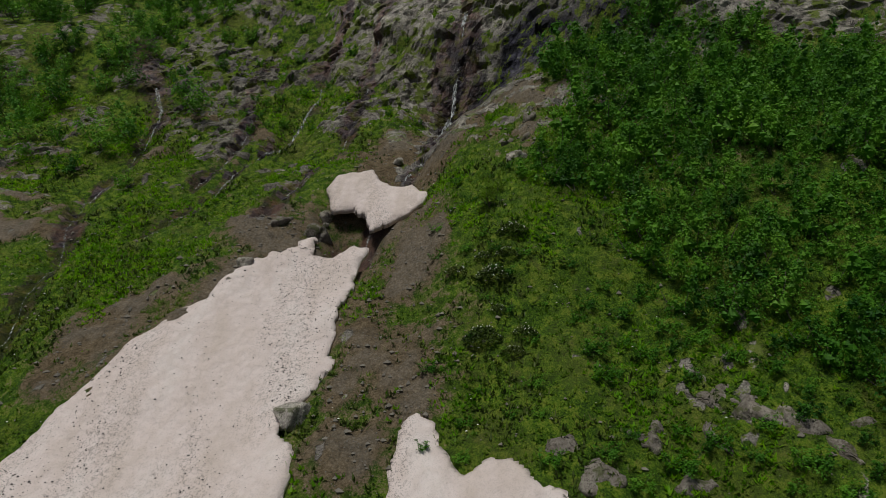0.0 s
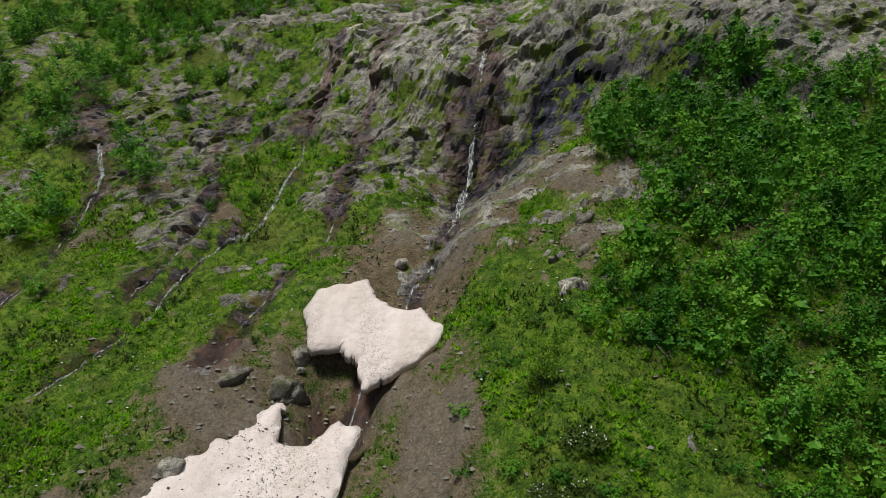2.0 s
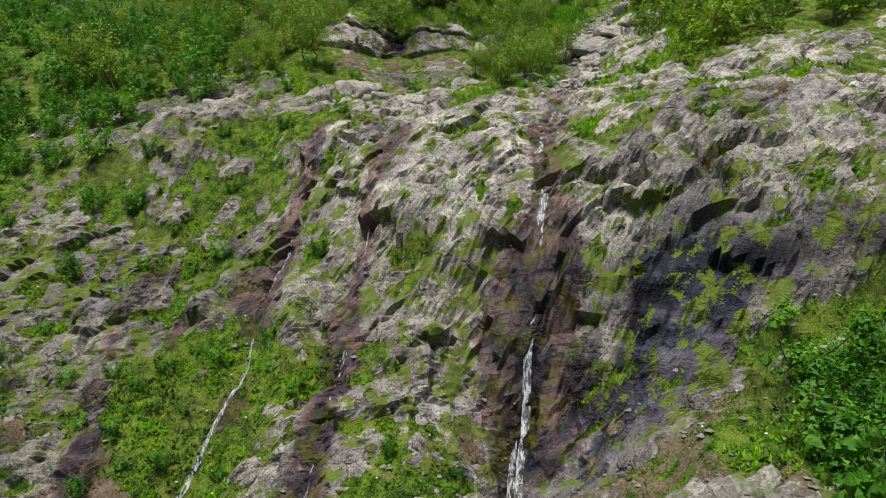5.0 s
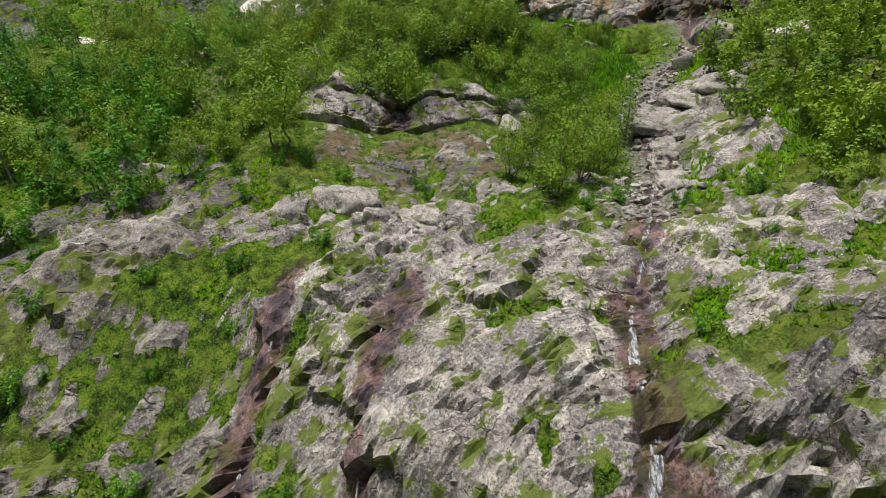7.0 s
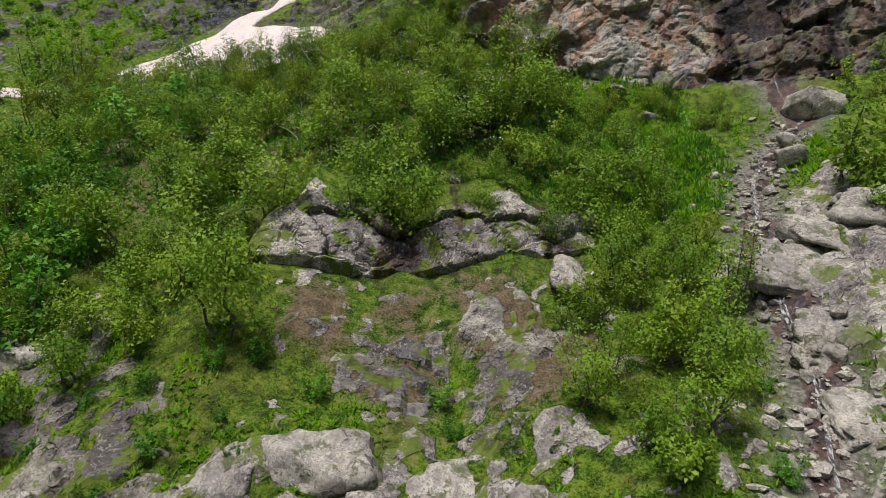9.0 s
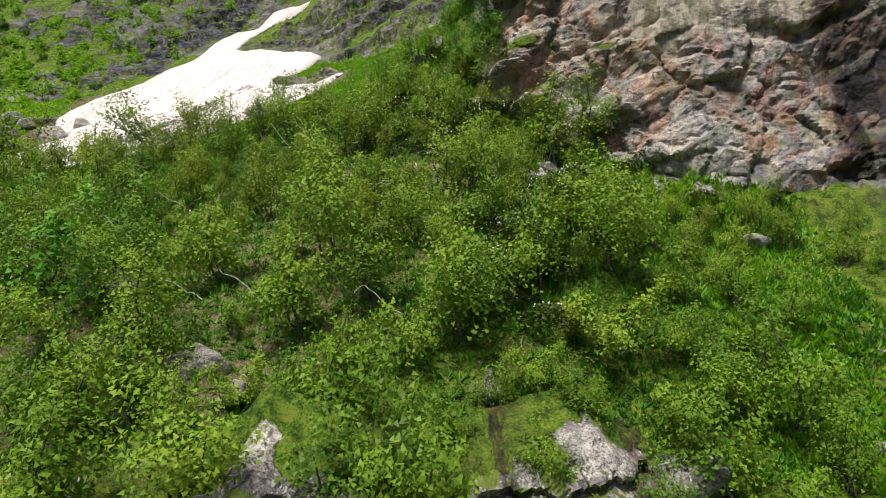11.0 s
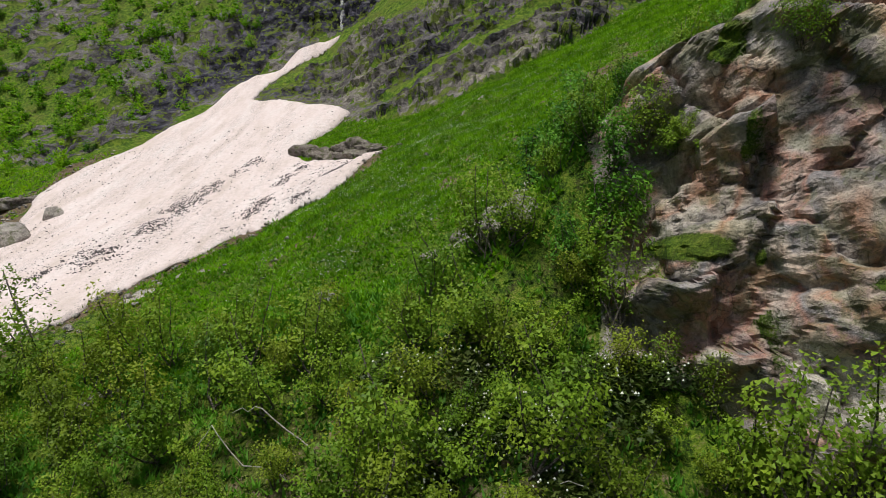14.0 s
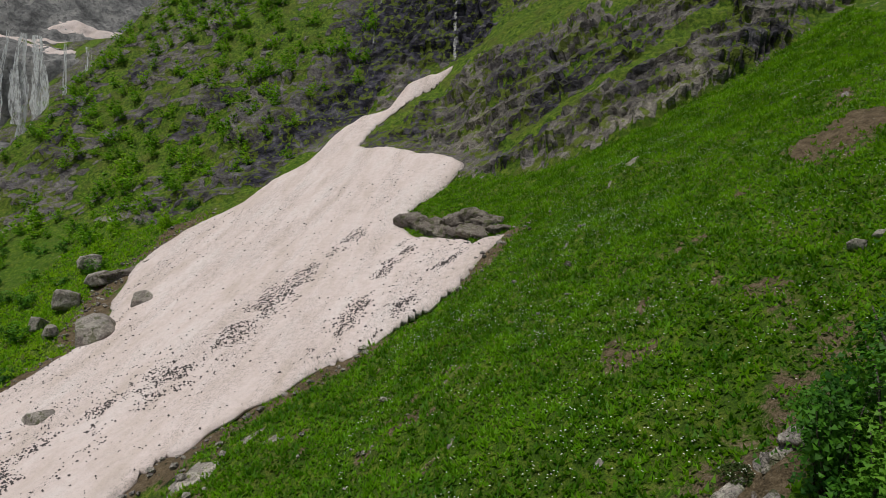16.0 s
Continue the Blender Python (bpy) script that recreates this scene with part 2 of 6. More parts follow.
    rough = n.math("SUBTRACT", 0.92, n.math("MULTIPLY", f_wet, 0.55))
    lumps = n.math("ADD", n.math("MULTIPLY", n3, 0.8), n.math("MULTIPLY", n4, 0.4))
    hh = n.mix(f_rock, lumps, h)
    return n.set(Base_Color=base, Roughness=rough, Normal=n.bump(hh, 0.16, 0.9), Specular_IOR_Level=0.3)


def far_material():
    """Grey cirque rock with vertical water stains and green terraces."""
    n = Nodes("cirque_rock")
    rock, dirt, wet, warm = n.attr("cover")
    col = n.ramp(n.noise(0.12, 6, 0.7, n.scaled(1, 1, 0.6)), (0.36, (0.07, 0.07, 0.075)), (0.5, (0.24, 0.24, 0.245)), (0.64, (0.40, 0.39, 0.385)))
    col = n.mix(n.span(n.noise(0.35, 4, 0.6, n.scaled(1.5, 1.5, 0.15)), 0.5, 0.62, 0, 0.7), col, (0.10, 0.10, 0.11))
    col = n.mix(n.span(rock, 0.4, 0.6), n.mix(n.noise(0.5), (0.05, 0.08, 0.015), (0.15, 0.19, 0.04)), col)
    return n.set(Base_Color=col, Roughness=0.9, Normal=n.bump(n.noise(0.4, 6, 0.7), 2.5, 0.8))


def rock_material(name="lichened_rock", warm=0.0, tint=(0.40, 0.37, 0.31)):
    n = Nodes(name)
    col, h = rock_colour(n)
    if warm:
        col = n.mix(warm, col, tint)
    r = n.random()
    col = n.mix(n.math("MULTIPLY", r, 0.15), col, (0.17, 0.15, 0.15))
    moss = n.span(n.math("ADD", n.noise(1.9, 5), n.math("MULTIPLY", n.noise(15), 0.3)), 0.68, 0.78)
    col = n.mix(n.math("MULTIPLY", moss, 0.7), col, (0.07, 0.085, 0.02))
    return n.set(Base_Color=col, Roughness=0.9, Normal=n.bump(h, 0.12, 0.9), Specular_IOR_Level=0.3)


def snow_material():
    n = Nodes("old_snow")
    flow = n.scaled(1, 0.3, 0.3, 0, 0, -20)
    dirty = n.noise(0.5, 5, 0.6, flow)
    col = n.ramp(dirty, (0.32, (0.84, 0.745, 0.735)), (0.5, (0.80, 0.68, 0.665)), (0.68, (0.68, 0.57, 0.53)))
    cups = n.cell(2.6, "SMOOTH_F1", n.warped(1.5, 0.4))
    col = n.mix(n.span(cups, 0.35, 0.6, 0, 0.22), col, (0.60, 0.49, 0.44))
    where = n.span(n.noise(0.42, 4, 0.55, n.scaled(1, 0.22, 0.22, 0, 0, -18)), 0.44, 0.60)
    grit = n.math("MAXIMUM", n.span(n.noise(7, 3, 0.95), 0.56, 0.585), n.span(n.noise(16, 2, 0.8), 0.58, 0.61))
    col = n.mix(n.math("MULTIPLY", grit, n.span(where, 0, 1, 0.12, 0.5)), col, (0.10, 0.08, 0.07))
    relief = n.math("ADD", cups, n.math("MULTIPLY", n.noise(16, 3), 0.35))
    return n.set(Base_Color=col, Roughness=0.85, Normal=n.bump(relief, 0.12, 0.8))


def leaf_material(name, dark, mid, light, thin=0.3):
    n = Nodes(name)
    r = n.math("ADD", n.math("MULTIPLY", n.island(), 0.17), n.math("ADD", n.math("MULTIPLY", n.math("FRACT", n.math("ADD", n.random(), n.attr("tone")[0])), 0.38), n.span(n.noise(0.55, 3), 0.36, 0.64, 0.0, 0.4)))
    col = n.ramp(r, (0.08, dark), (0.5, mid), (0.92, light))
    n.set(Base_Color=col, Roughness=0.55, Specular_IOR_Level=0.25)
    tr = n.t.nodes.new("ShaderNodeBsdfTranslucent")
    n.put(tr.inputs["Color"], n.mix(0.25, col, light))
    ms = n.t.nodes.new("ShaderNodeMixShader")
    ms.inputs[0].default_value = thin
    n.t.links.new(n.b.outputs[0], ms.inputs[1])
    n.t.links.new(tr.outputs[0], ms.inputs[2])
    n.t.links.new(ms.outputs[0], n.out.inputs["Surface"])
    return n.m


def bark_material(name, a, b):
    n = Nodes(name)
    col = n.mix(n.span(n.noise(9, 4, 0.6, n.scaled(1, 1, 3)), 0.4, 0.6), a, b)
    return n.set(Base_Color=col, Roughness=0.85, Normal=n.bump(n.noise(30), 0.02))


def water_material():
    """Broken white water: foam strands with clear water between."""
    n = Nodes("white_water")
    f = n.span(n.noise(5.0, 4, 0.7, n.scaled(2.4, 0.7, 0.5)), 0.42, 0.66, 0.02, 0.75)
    col = n.mix(n.noise(11), (0.48, 0.51, 0.54), (0.74, 0.76, 0.78))
    n.set(Base_Color=col, Roughness=0.3, Normal=n.bump(n.noise(14), 0.05))
    clear = n.t.nodes.new("ShaderNodeBsdfTransparent")
    ms = n.t.nodes.new("ShaderNodeMixShader")
    n.put(ms.inputs[0], f)
    n.t.links.new(clear.outputs[0], ms.inputs[1])
    n.t.links.new(n.b.outputs[0], ms.inputs[2])
    n.t.links.new(ms.outputs[0], n.out.inputs["Surface"])
    return n.m


def fall_material(name="falling_water", scale=1.3, thick=0.95):
    """Dense white falling water, thinner at the edges."""
    n = Nodes(name)
    f = n.span(n.noise(scale, 5, 0.75, n.scaled(1.4, 1.4, 0.10)), 0.36, 0.60, 0.08, thick)
    n.set(Base_Color=n.mix(n.noise(0.8), (0.86, 0.88, 0.90), (0.93, 0.94, 0.95)), Roughness=0.6)
    clear = n.t.nodes.new("ShaderNodeBsdfTransparent")
    ms = n.t.nodes.new("ShaderNodeMixShader")
    n.put(ms.inputs[0], f)
    n.t.links.new(clear.outputs[0], ms.inputs[1])
    n.t.links.new(n.b.outputs[0], ms.inputs[2])
    n.t.links.new(ms.outputs[0], n.out.inputs["Surface"])
    return n.m


def plain_material(name, a, b, scale=8.0, rough=0.8):
    n = Nodes(name)
    return n.set(Base_Color=n.mix(n.noise(scale, 4), a, b), Roughness=rough)


M_GROUND, M_SNOW, M_ROCK, M_WATER = ground_material(), snow_material(), rock_material(), water_material()
M_FALL, M_VEIL = fall_material(), fall_material("veil_of_water", 2.5, 0.24)
M_FAR = far_material()
M_BROWN = rock_material("brown_layered_rock", 0.6, (0.125, 0.10, 0.08))
M_GRIT = plain_material("dark_grit", (0.05, 0.045, 0.05), (0.16, 0.14, 0.14), 3.0, 0.95)
M_DULL = plain_material("weathered_stone", (0.11, 0.095, 0.08), (0.34, 0.31, 0.27), 4.0, 0.95)
M_PALE = rock_material("pale_boulder", 0.22, (0.56, 0.51, 0.45))
M_BIRCH = leaf_material("birch_leaves", (0.022, 0.100, 0.010), (0.09, 0.26, 0.018), (0.23, 0.46, 0.045), 0.32)
M_SCRUB = leaf_material("bench_birch_leaves", (0.055, 0.135, 0.010), (0.19, 0.325, 0.020), (0.31, 0.415, 0.035), 0.28)
M_OLIVE = leaf_material("young_birch_leaves", (0.095, 0.165, 0.010), (0.205, 0.29, 0.020), (0.31, 0.38, 0.035), 0.3)
M_RHODO = leaf_material("rhododendron_leaves", (0.025, 0.05, 0.008), (0.06, 0.095, 0.016), (0.12, 0.15, 0.035), 0.15)
M_HERB = leaf_material("meadow_leaves", (0.06, 0.20, 0.006), (0.20, 0.45, 0.010), (0.37, 0.58, 0.02), 0.5)
M_TUFT = leaf_material("grass_blades", (0.08, 0.145, 0.008), (0.17, 0.255, 0.014), (0.33, 0.36, 0.05), 0.45)
M_SHORT = leaf_material("short_grass", (0.045, 0.125, 0.008), (0.12, 0.245, 0.013), (0.27, 0.35, 0.035), 0.4)
M_BARK = bark_material("birch_bark", (0.06, 0.05, 0.04), (0.24, 0.21, 0.18))
M_DEAD = bark_material("weathered_branch", (0.30, 0.28, 0.25), (0.58, 0.55, 0.50))
M_FLOWER = plain_material("white_petals", (0.75, 0.76, 0.68), (0.85, 0.85, 0.78))

# ---- terrain form ----
def rnd3(i, j, k, s):
    """Hash of lattice points to 0..1."""
    n = (i * 374761393 + j * 668265263 + k * 2147483647 + s * 1274126177) & 0xFFFFFFFF
    n = ((n ^ (n >> 13)) * 1274126177) & 0xFFFFFFFF
    n = ((n ^ (n >> 16)) * 2246822519) & 0xFFFFFFFF
    return ((n ^ (n >> 15)) & 0xFFFFFF) / float(0xFFFFFF)


def vnoise(x, y, z=None, s=0):
    """Smooth value noise, -1..1."""
    x, y = np.asarray(x, float), np.asarray(y, float)
    z = np.zeros_like(x) if z is None else np.asarray(z, float)
    i, j, k = (np.floor(a).astype(np.int64) for a in (x, y, z))
    u, v, w = x - i, y - j, z - k
    u, v, w = (a * a * a * (a * (a * 6 - 15) + 10) for a in (u, v, w))
    out = 0
    for a in (0, 1):
        for b in (0, 1):
            for c in (0, 1):
                wt = (u if a else 1 - u) * (v if b else 1 - v) * (w if c else 1 - w)
                out = out + wt * rnd3(i + a, j + b, k + c, s)
    return out * 2 - 1


def fbm(x, y, z=None, size=1.0, octaves=4, s=0, gain=0.5):
    total, amp, f = 0, 1.0, 1.0 / size
    for o in range(octaves):
        total = total + amp * vnoise(x * f + 17.3 * o, y * f - 9.1 * o, None if z is None else z * f + 5.7 * o, s + o)
        amp, f = amp * gain, f * 2.03
    return total


def cells(x, y, z, size, s=0):
    """Worley noise: distance to the nearest point, gap to the second, a random value of the cell, a random slant across it."""
    x, y, z = x / size, y / size, z / size
    i, j, k = (np.floor(a).astype(np.int64) for a in (x, y, z))
    d1, d2, val, tilt = np.full(x.shape, 9.0), np.full(x.shape, 9.0), np.zeros(x.shape), np.zeros(x.shape)
    for a in (-1, 0, 1):
        for b in (-1, 0, 1):
            for c in (-1, 0, 1):
                ii, jj, kk = i + a, j + b, k + c
                dx = ii + rnd3(ii, jj, kk, s) - x
                dy = jj + rnd3(ii, jj, kk, s + 1) - y
                dz = kk + rnd3(ii, jj, kk, s + 2) - z
                d = np.sqrt(dx * dx + dy * dy + dz * dz)
                near = d < d1
                d2 = np.where(near, d1, np.minimum(d2, d))
                val = np.where(near, rnd3(ii, jj, kk, s + 3), val)
                lean = sum((rnd3(ii, jj, kk, s + 4 + q) - 0.5) * v for q, v in enumerate((dx, dy, dz)))
                tilt = np.where(near, lean, tilt)
                d1 = np.where(near, d, d1)
    return d1, d2 - d1, val, tilt * size


def step(a, b, x):
    u = np.clip((x - a) / (b - a), 0, 1)
    return u * u * (3 - 2 * u)


def softmax(a, b, r):
    h = np.clip(0.5 + 0.5 * (a - b) / r, 0, 1)
    return b + (a - b) * h + r * h * (1 - h) * 0.5


def along(path, x, y):
    """Distance from a polyline in plan, and how far along it (0..1) the nearest place is."""
    best, at = np.full(np.shape(x), 1e9), np.zeros(np.shape(x))
    n = len(path) - 1
    for q in range(n):
        (ax, ay), (bx, by) = path[q][:2], path[q + 1][:2]
        ex, ey = bx - ax, by - ay
        u = np.clip(((x - ax) * ex + (y - ay) * ey) / (ex * ex + ey * ey), 0, 1)
        d = np.hypot(x - ax - u * ex, y - ay - u * ey)
        at = np.where(d < best, (q + u) / n, at)
        best = np.minimum(best, d)
    return best, at


# Lines that run across the slope, west to east: how far up the valley, and how high.
EAST = [-40, -26, -17, -11, -7, -4, -1.5, 1, 3, 5.5, 8.5, 12.5, 17, 24]
BREAKS = []
BREAKS.append(([-60] * 14, [-52, -52, -52, -52, -52, -52, -52, -52, -52, -52, -52, -51.2, -49.7, -48]))
BREAKS.append(([8] * 14, [-15, -15, -15, -15, -15, -15.1, -15.3, -15.5, -15.3, -15, -14.7, -13.9, -12.5, -11]))
BREAKS.append(([22] * 14, [-8, -7.5, -7.2, -7.1, -6.7, -6.3, -5.8, -5.3, -4.5, -4.5, -4.8, -3.5, -2.4, -0.9]))
BREAKS.append(([32] * 14, [-2, -1.8, -1, 0.4, -0.5, 0, 0.3, 2.7, 3.9, 4, 3.9, 5.7, 6.2, 6.7]))
BREAKS.append(([42] * 14, [3.9, 4.3, 4.9, 5.1, 6.7, 6.8, 7, 8.9, 9.5, 11.7, 12.6, 13, 12.6, 12.5]))
BREAKS.append(([54.8, 53.2, 52, 51.6, 51.5, 50.7, 49.5, 48.4, 47.9, 47.2, 45.6, 43.4, 43.2, 43.5], [15, 14.2, 12.6, 13.6, 13.8, 14, 11.7, 9.9, 11.1, 13.2, 14.6, 15, 15.5, 15.5]))
BREAKS.append(([57.4, 56.4, 56.1, 55.9, 54.9, 53.4, 52, 51, 50.4, 49.8, 48.4, 46, 45.4, 46], [20.5, 18.3, 17.6, 17.4, 18.4, 19.8, 19.5, 18.8, 19.2, 20, 20.8, 20.9, 21, 21]))
BREAKS.append(([63, 60.9, 59.7, 58.9, 57.4, 56.5, 55.5, 54.8, 54.6, 54, 54, 54, 54, 54], [24.4, 23.1, 24.3, 23.9, 23.3, 22.6, 23.5, 23.6, 23, 24, 24.9, 25.6, 26.7, 28]))
BREAKS.append(([68, 65.9, 64, 62.9, 62.5, 62.4, 62.1, 61.9, 61.4, 61, 61, 60.9, 60.9, 61], [28, 27.3, 26.8, 27.7, 27.3, 26.5, 27.5, 27.6, 27.4, 27.2, 28.1, 30, 31.2, 32.1]))
BREAKS.append(([72, 71, 70, 70, 70, 70, 70, 69.9, 69.4, 69, 69, 69, 69, 69], [33, 32.5, 31.5, 32.7, 31.6, 31.5, 31.5, 30.7, 31, 31.5, 32.3, 33.6, 35.2, 37.1]))
BREAKS.append(([77] * 14, [36.9, 35.1, 37.7, 37.1, 38.2, 38.5, 38.6, 38.6, 37.8, 37.3, 37.4, 38.2, 39.3, 40.9]))
BREAKS.append(([88, 88.1, 88.2, 88.1, 88.7, 89.5, 89.2, 87.9, 85.7, 84, 83.2, 82.8, 81.2, 79.5], [41.9, 42.8, 43.1, 45.4, 46.5, 47.8, 48, 46.4, 44.8, 44, 43.2, 42.9, 43.2, 43.1]))
BREAKS.append(([92, 92.2, 92.1, 92, 92.6, 91.8, 90.8, 89.5, 87.9, 87.2, 86.4, 85.8, 85, 84], [43.7, 43.8, 45.7, 47.3, 49.3, 52, 55.8, 57, 58, 59, 59.5, 60.5, 61, 61]))
BREAKS.append(([97] * 14, [45.9, 46.1, 48.4, 49.5, 50.2, 52.4, 54.6, 56.5, 57.3, 58.3, 59.5, 61.3, 63.5, 66]))


def far_land(x, y):
    """The upper valley: avalanche trough, meadow spur, back wall."""
    up = np.clip(y, 85, 190) - 125
    trough = 55.8 + 0.19 * (x + 30) + 0.536 * (y - 125) + 0.00415 * up ** 2
    spur = 51.6 + 0.45 * (x + 8) + 0.42 * (y - 98.2)
    base = np.interp(x, [-36, -20, -7, 2, 9, 16, 40], [150, 138, 134, 135, 140, 146, 165])
    crag = spur + 0.55 * np.clip(y - base, 0, 60) + 1.2 * step(-0.5, 2, y - base)
    spur = crag - 1.4 * np.clip(-36 + 0.5 * (y - 148) - x, 0, 60) * step(-4, 0, y - base)
    back = 78 + 1.42 * (y - 160.3) + 0.05 * (x + 55)
    back = back - 1.5 * np.clip(-97 + 0.36 * np.clip(y - 160, 0, 200) - x, 0, 60)
    trough = trough - 0.8 * np.clip(-90 - x, 0, 60)
    return softmax(softmax(trough, spur, 1.5), back, 3.0)


def curve_through(px, pz, q):
    """Monotone cubic through the points, straight on past the ends."""
    h = np.diff(px)
    m = np.diff(pz) / h
    t = np.empty(len(px))
    t[0], t[-1] = m[0], m[-1]
    for a in range(1, len(px) - 1):
        t[a] = 0 if m[a - 1] * m[a] <= 0 else 3 * (h[a - 1] + h[a]) / ((2 * h[a] + h[a - 1]) / m[a - 1] + (h[a] + 2 * h[a - 1]) / m[a])
    k = np.clip(np.searchsorted(px, q) - 1, 0, len(px) - 2)
    u = np.clip((q - px[k]) / h[k], 0, 1)
    return ((1 + 2 * u) * (1 - u) ** 2 * pz[k] + u * (1 - u) ** 2 * h[k] * t[k] + u * u * (3 - 2 * u) * pz[k + 1]
            + u * u * (u - 1) * h[k] * t[k + 1] + np.where(q > px[-1], (q - px[-1]) * t[-1], 0) + np.where(q < px[0], (q - px[0]) * t[0], 0))


def spaced(stops):
    """Grid lines whose spacing changes: rows of (start, spacing), the last one the end."""
    out = []
    for (a, s), (b, _) in zip(stops, stops[1:]):
        out.append(np.arange(a, b - s * 0.3, s))
    return np.concatenate(out + [np.array([stops[-1][0]], float)])


GX = spaced([(-700, 60), (-240, 8), (-120, 1.2), (-60, 0.55), (-32, 0.3), (-20, 0.23), (16, 0.35), (26, 0.7), (50, 6), (110, 60), (700, 1)])
GY = spaced([(-500, 60), (-60, 6), (-6, 1.0), (14, 0.3), (22, 0.19), (43, 0.095), (57, 0.17), (80, 0.28), (100, 0.5), (124, 0.4), (150, 0.6), (200, 3), (260, 20), (700, 1)])


def base_grid():
    k = np.ones(17) / 17
    fine = np.linspace(-60, 40, 801)
    soft = lambda v: np.interp(GX, fine, np.convolve(np.pad(np.interp(fine, EAST, v), 8, mode="edge"), k, "valid"))
    ys, zs = np.array([soft(b[0]) for b in BREAKS]), np.array([soft(b[1]) for b in BREAKS])
    z = np.empty((len(GX), len(GY)))
    for c in range(len(GX)):
        z[c] = curve_through(ys[:, c], zs[:, c], GY)
    xx, yy = np.meshgrid(GX, GY, indexing="ij")
    z = z + 0.35 * np.clip(xx - 22, 0, 60) * step(46, 60, yy) - 0.1 * np.clip(-40 - xx, 0, 300)
    z = z + (far_land(xx, yy) - z) * step(93, 101, yy)
    z = z - 0.55 * np.exp(-((xx + 25) / 9) ** 2 - ((yy - 98.5) / 7) ** 2)
    z = np.where(z > 140, 140 + (z - 140) * 0.25, z)
    return xx, yy, z


XX, YY, ZZ = base_grid()


def height(x, y, grid=None):
    """Height of the ground, bilinear."""
    g = ZZ if grid is None else grid
    i = np.clip(np.searchsorted(GX, x) - 1, 0, len(GX) - 2)
    j = np.clip(np.searchsorted(GY, y) - 1, 0, len(GY) - 2)
    u, v = (x - GX[i]) / (GX[i + 1] - GX[i]), (y - GY[j]) / (GY[j + 1] - GY[j])
    return (g[i, j] * (1 - u) + g[i + 1, j] * u) * (1 - v) + (g[i, j + 1] * (1 - u) + g[i + 1, j + 1] * u) * v

# ---- end of terrain form ----

# ---- courses of water, in plan (east, up the valley) ----
MAIN = [(15.4, 81.5), (14.7, 77.6), (12.2, 75.8), (10.2, 74.2), (9.4, 72.2), (8.3, 70.0), (7.2, 66.4), (6.6, 63.8), (5.3, 61.2), (4.2, 58.2), (3.3, 56.4), (2.4, 54.7), (1.9, 52.8), (2.0, 51.3),
        (1.5, 50.3), (1.0, 49.6), (0.3, 47.6), (-0.3, 44.6), (-0.3, 42.9), (-0.9, 41.5), (-1.5, 40.4), (-2.5, 39), (-2.8, 37.8), (-4.9, 34.8), (-5.6, 32.2), (-8.5, 25), (-12, 17)]
WEST = [(-8.6, 58.4), (-9.0, 56.9), (-9.6, 56), (-9.4, 55), (-9.9, 53.8), (-10.3, 51.9), (-10.3, 50.2), (-11.1, 48.2), (-11.7, 46.7), (-12.8, 45.5), (-14.1, 44.1), (-14.9, 42.2), (-15.3, 40), (-16.4, 37.2), (-18.5, 35)]
MID = [(-5.1, 56.6), (-5.4, 54.6), (-5.7, 53.2), (-6.0, 51.9), (-6.3, 50), (-6.8, 47.4), (-7.1, 44.8), (-7.3, 43.1), (-8.9, 41.2), (-9.2, 40), (-9.8, 38.6), (-10.5, 35)]
FAR_WEST = [(-28.2, 57.2), (-27.1, 55.1), (-24.8, 52.8), (-23.3, 50.6), (-22.9, 48.8), (-23, 45.8), (-22.9, 43.2), (-24, 40.9), (-22.8, 37.1), (-20.9, 33.1), (-20.7, 30.1), (-19.7, 27.4), (-19.4, 24)]
BRANCH = [(-16.6, 53), (-16.2, 50.8), (-15.1, 48), (-15.1, 46.6), (-15.9, 43.9), (-17, 41.3)]


# ---- outlines of the snow, in plan ----
TONGUE = [(-4.0, 32.2), (-4.2, 30.5), (-4.6, 28.5), (-4.4, 26.8), (-4.5, 24.9), (-4.8, 23.8), (-5.5, 22.5), (-5.9, 21.6), (-5.1, 20.6), (-5.1, 19.5), (-6, 16), (-9, 10), (-22, 8), (-19, 18),
          (-15.6, 21.5), (-13.9, 24.2), (-13.6, 25.8), (-11.9, 27.3), (-10.8, 28), (-10.6, 29), (-9.9, 30.5), (-8.8, 31.4), (-7.1, 33.3), (-6.6, 32.0), (-5.7, 31.9), (-4.8, 32.8)]
BRIDGE = [(-7.1, 37.8), (-6.7, 38.7), (-4.5, 39.2), (-4.0, 38.2), (-2.0, 37.1), (-0.8, 35.6), (-1.2, 35.0), (-2.8, 34.5), (-4.1, 33.8), (-4.3, 35.1), (-5.2, 36.0), (-6.5, 35.9)]
REMNANT = [(-1.4, 21.5), (-0.8, 21.8), (-0.3, 21.1), (-0.2, 20.5), (0.7, 19.7), (1.6, 19.9), (2.7, 19.2), (3.7, 18.3), (4, 15), (-1.5, 14), (-1.8, 19), (-1.5, 20.4)]
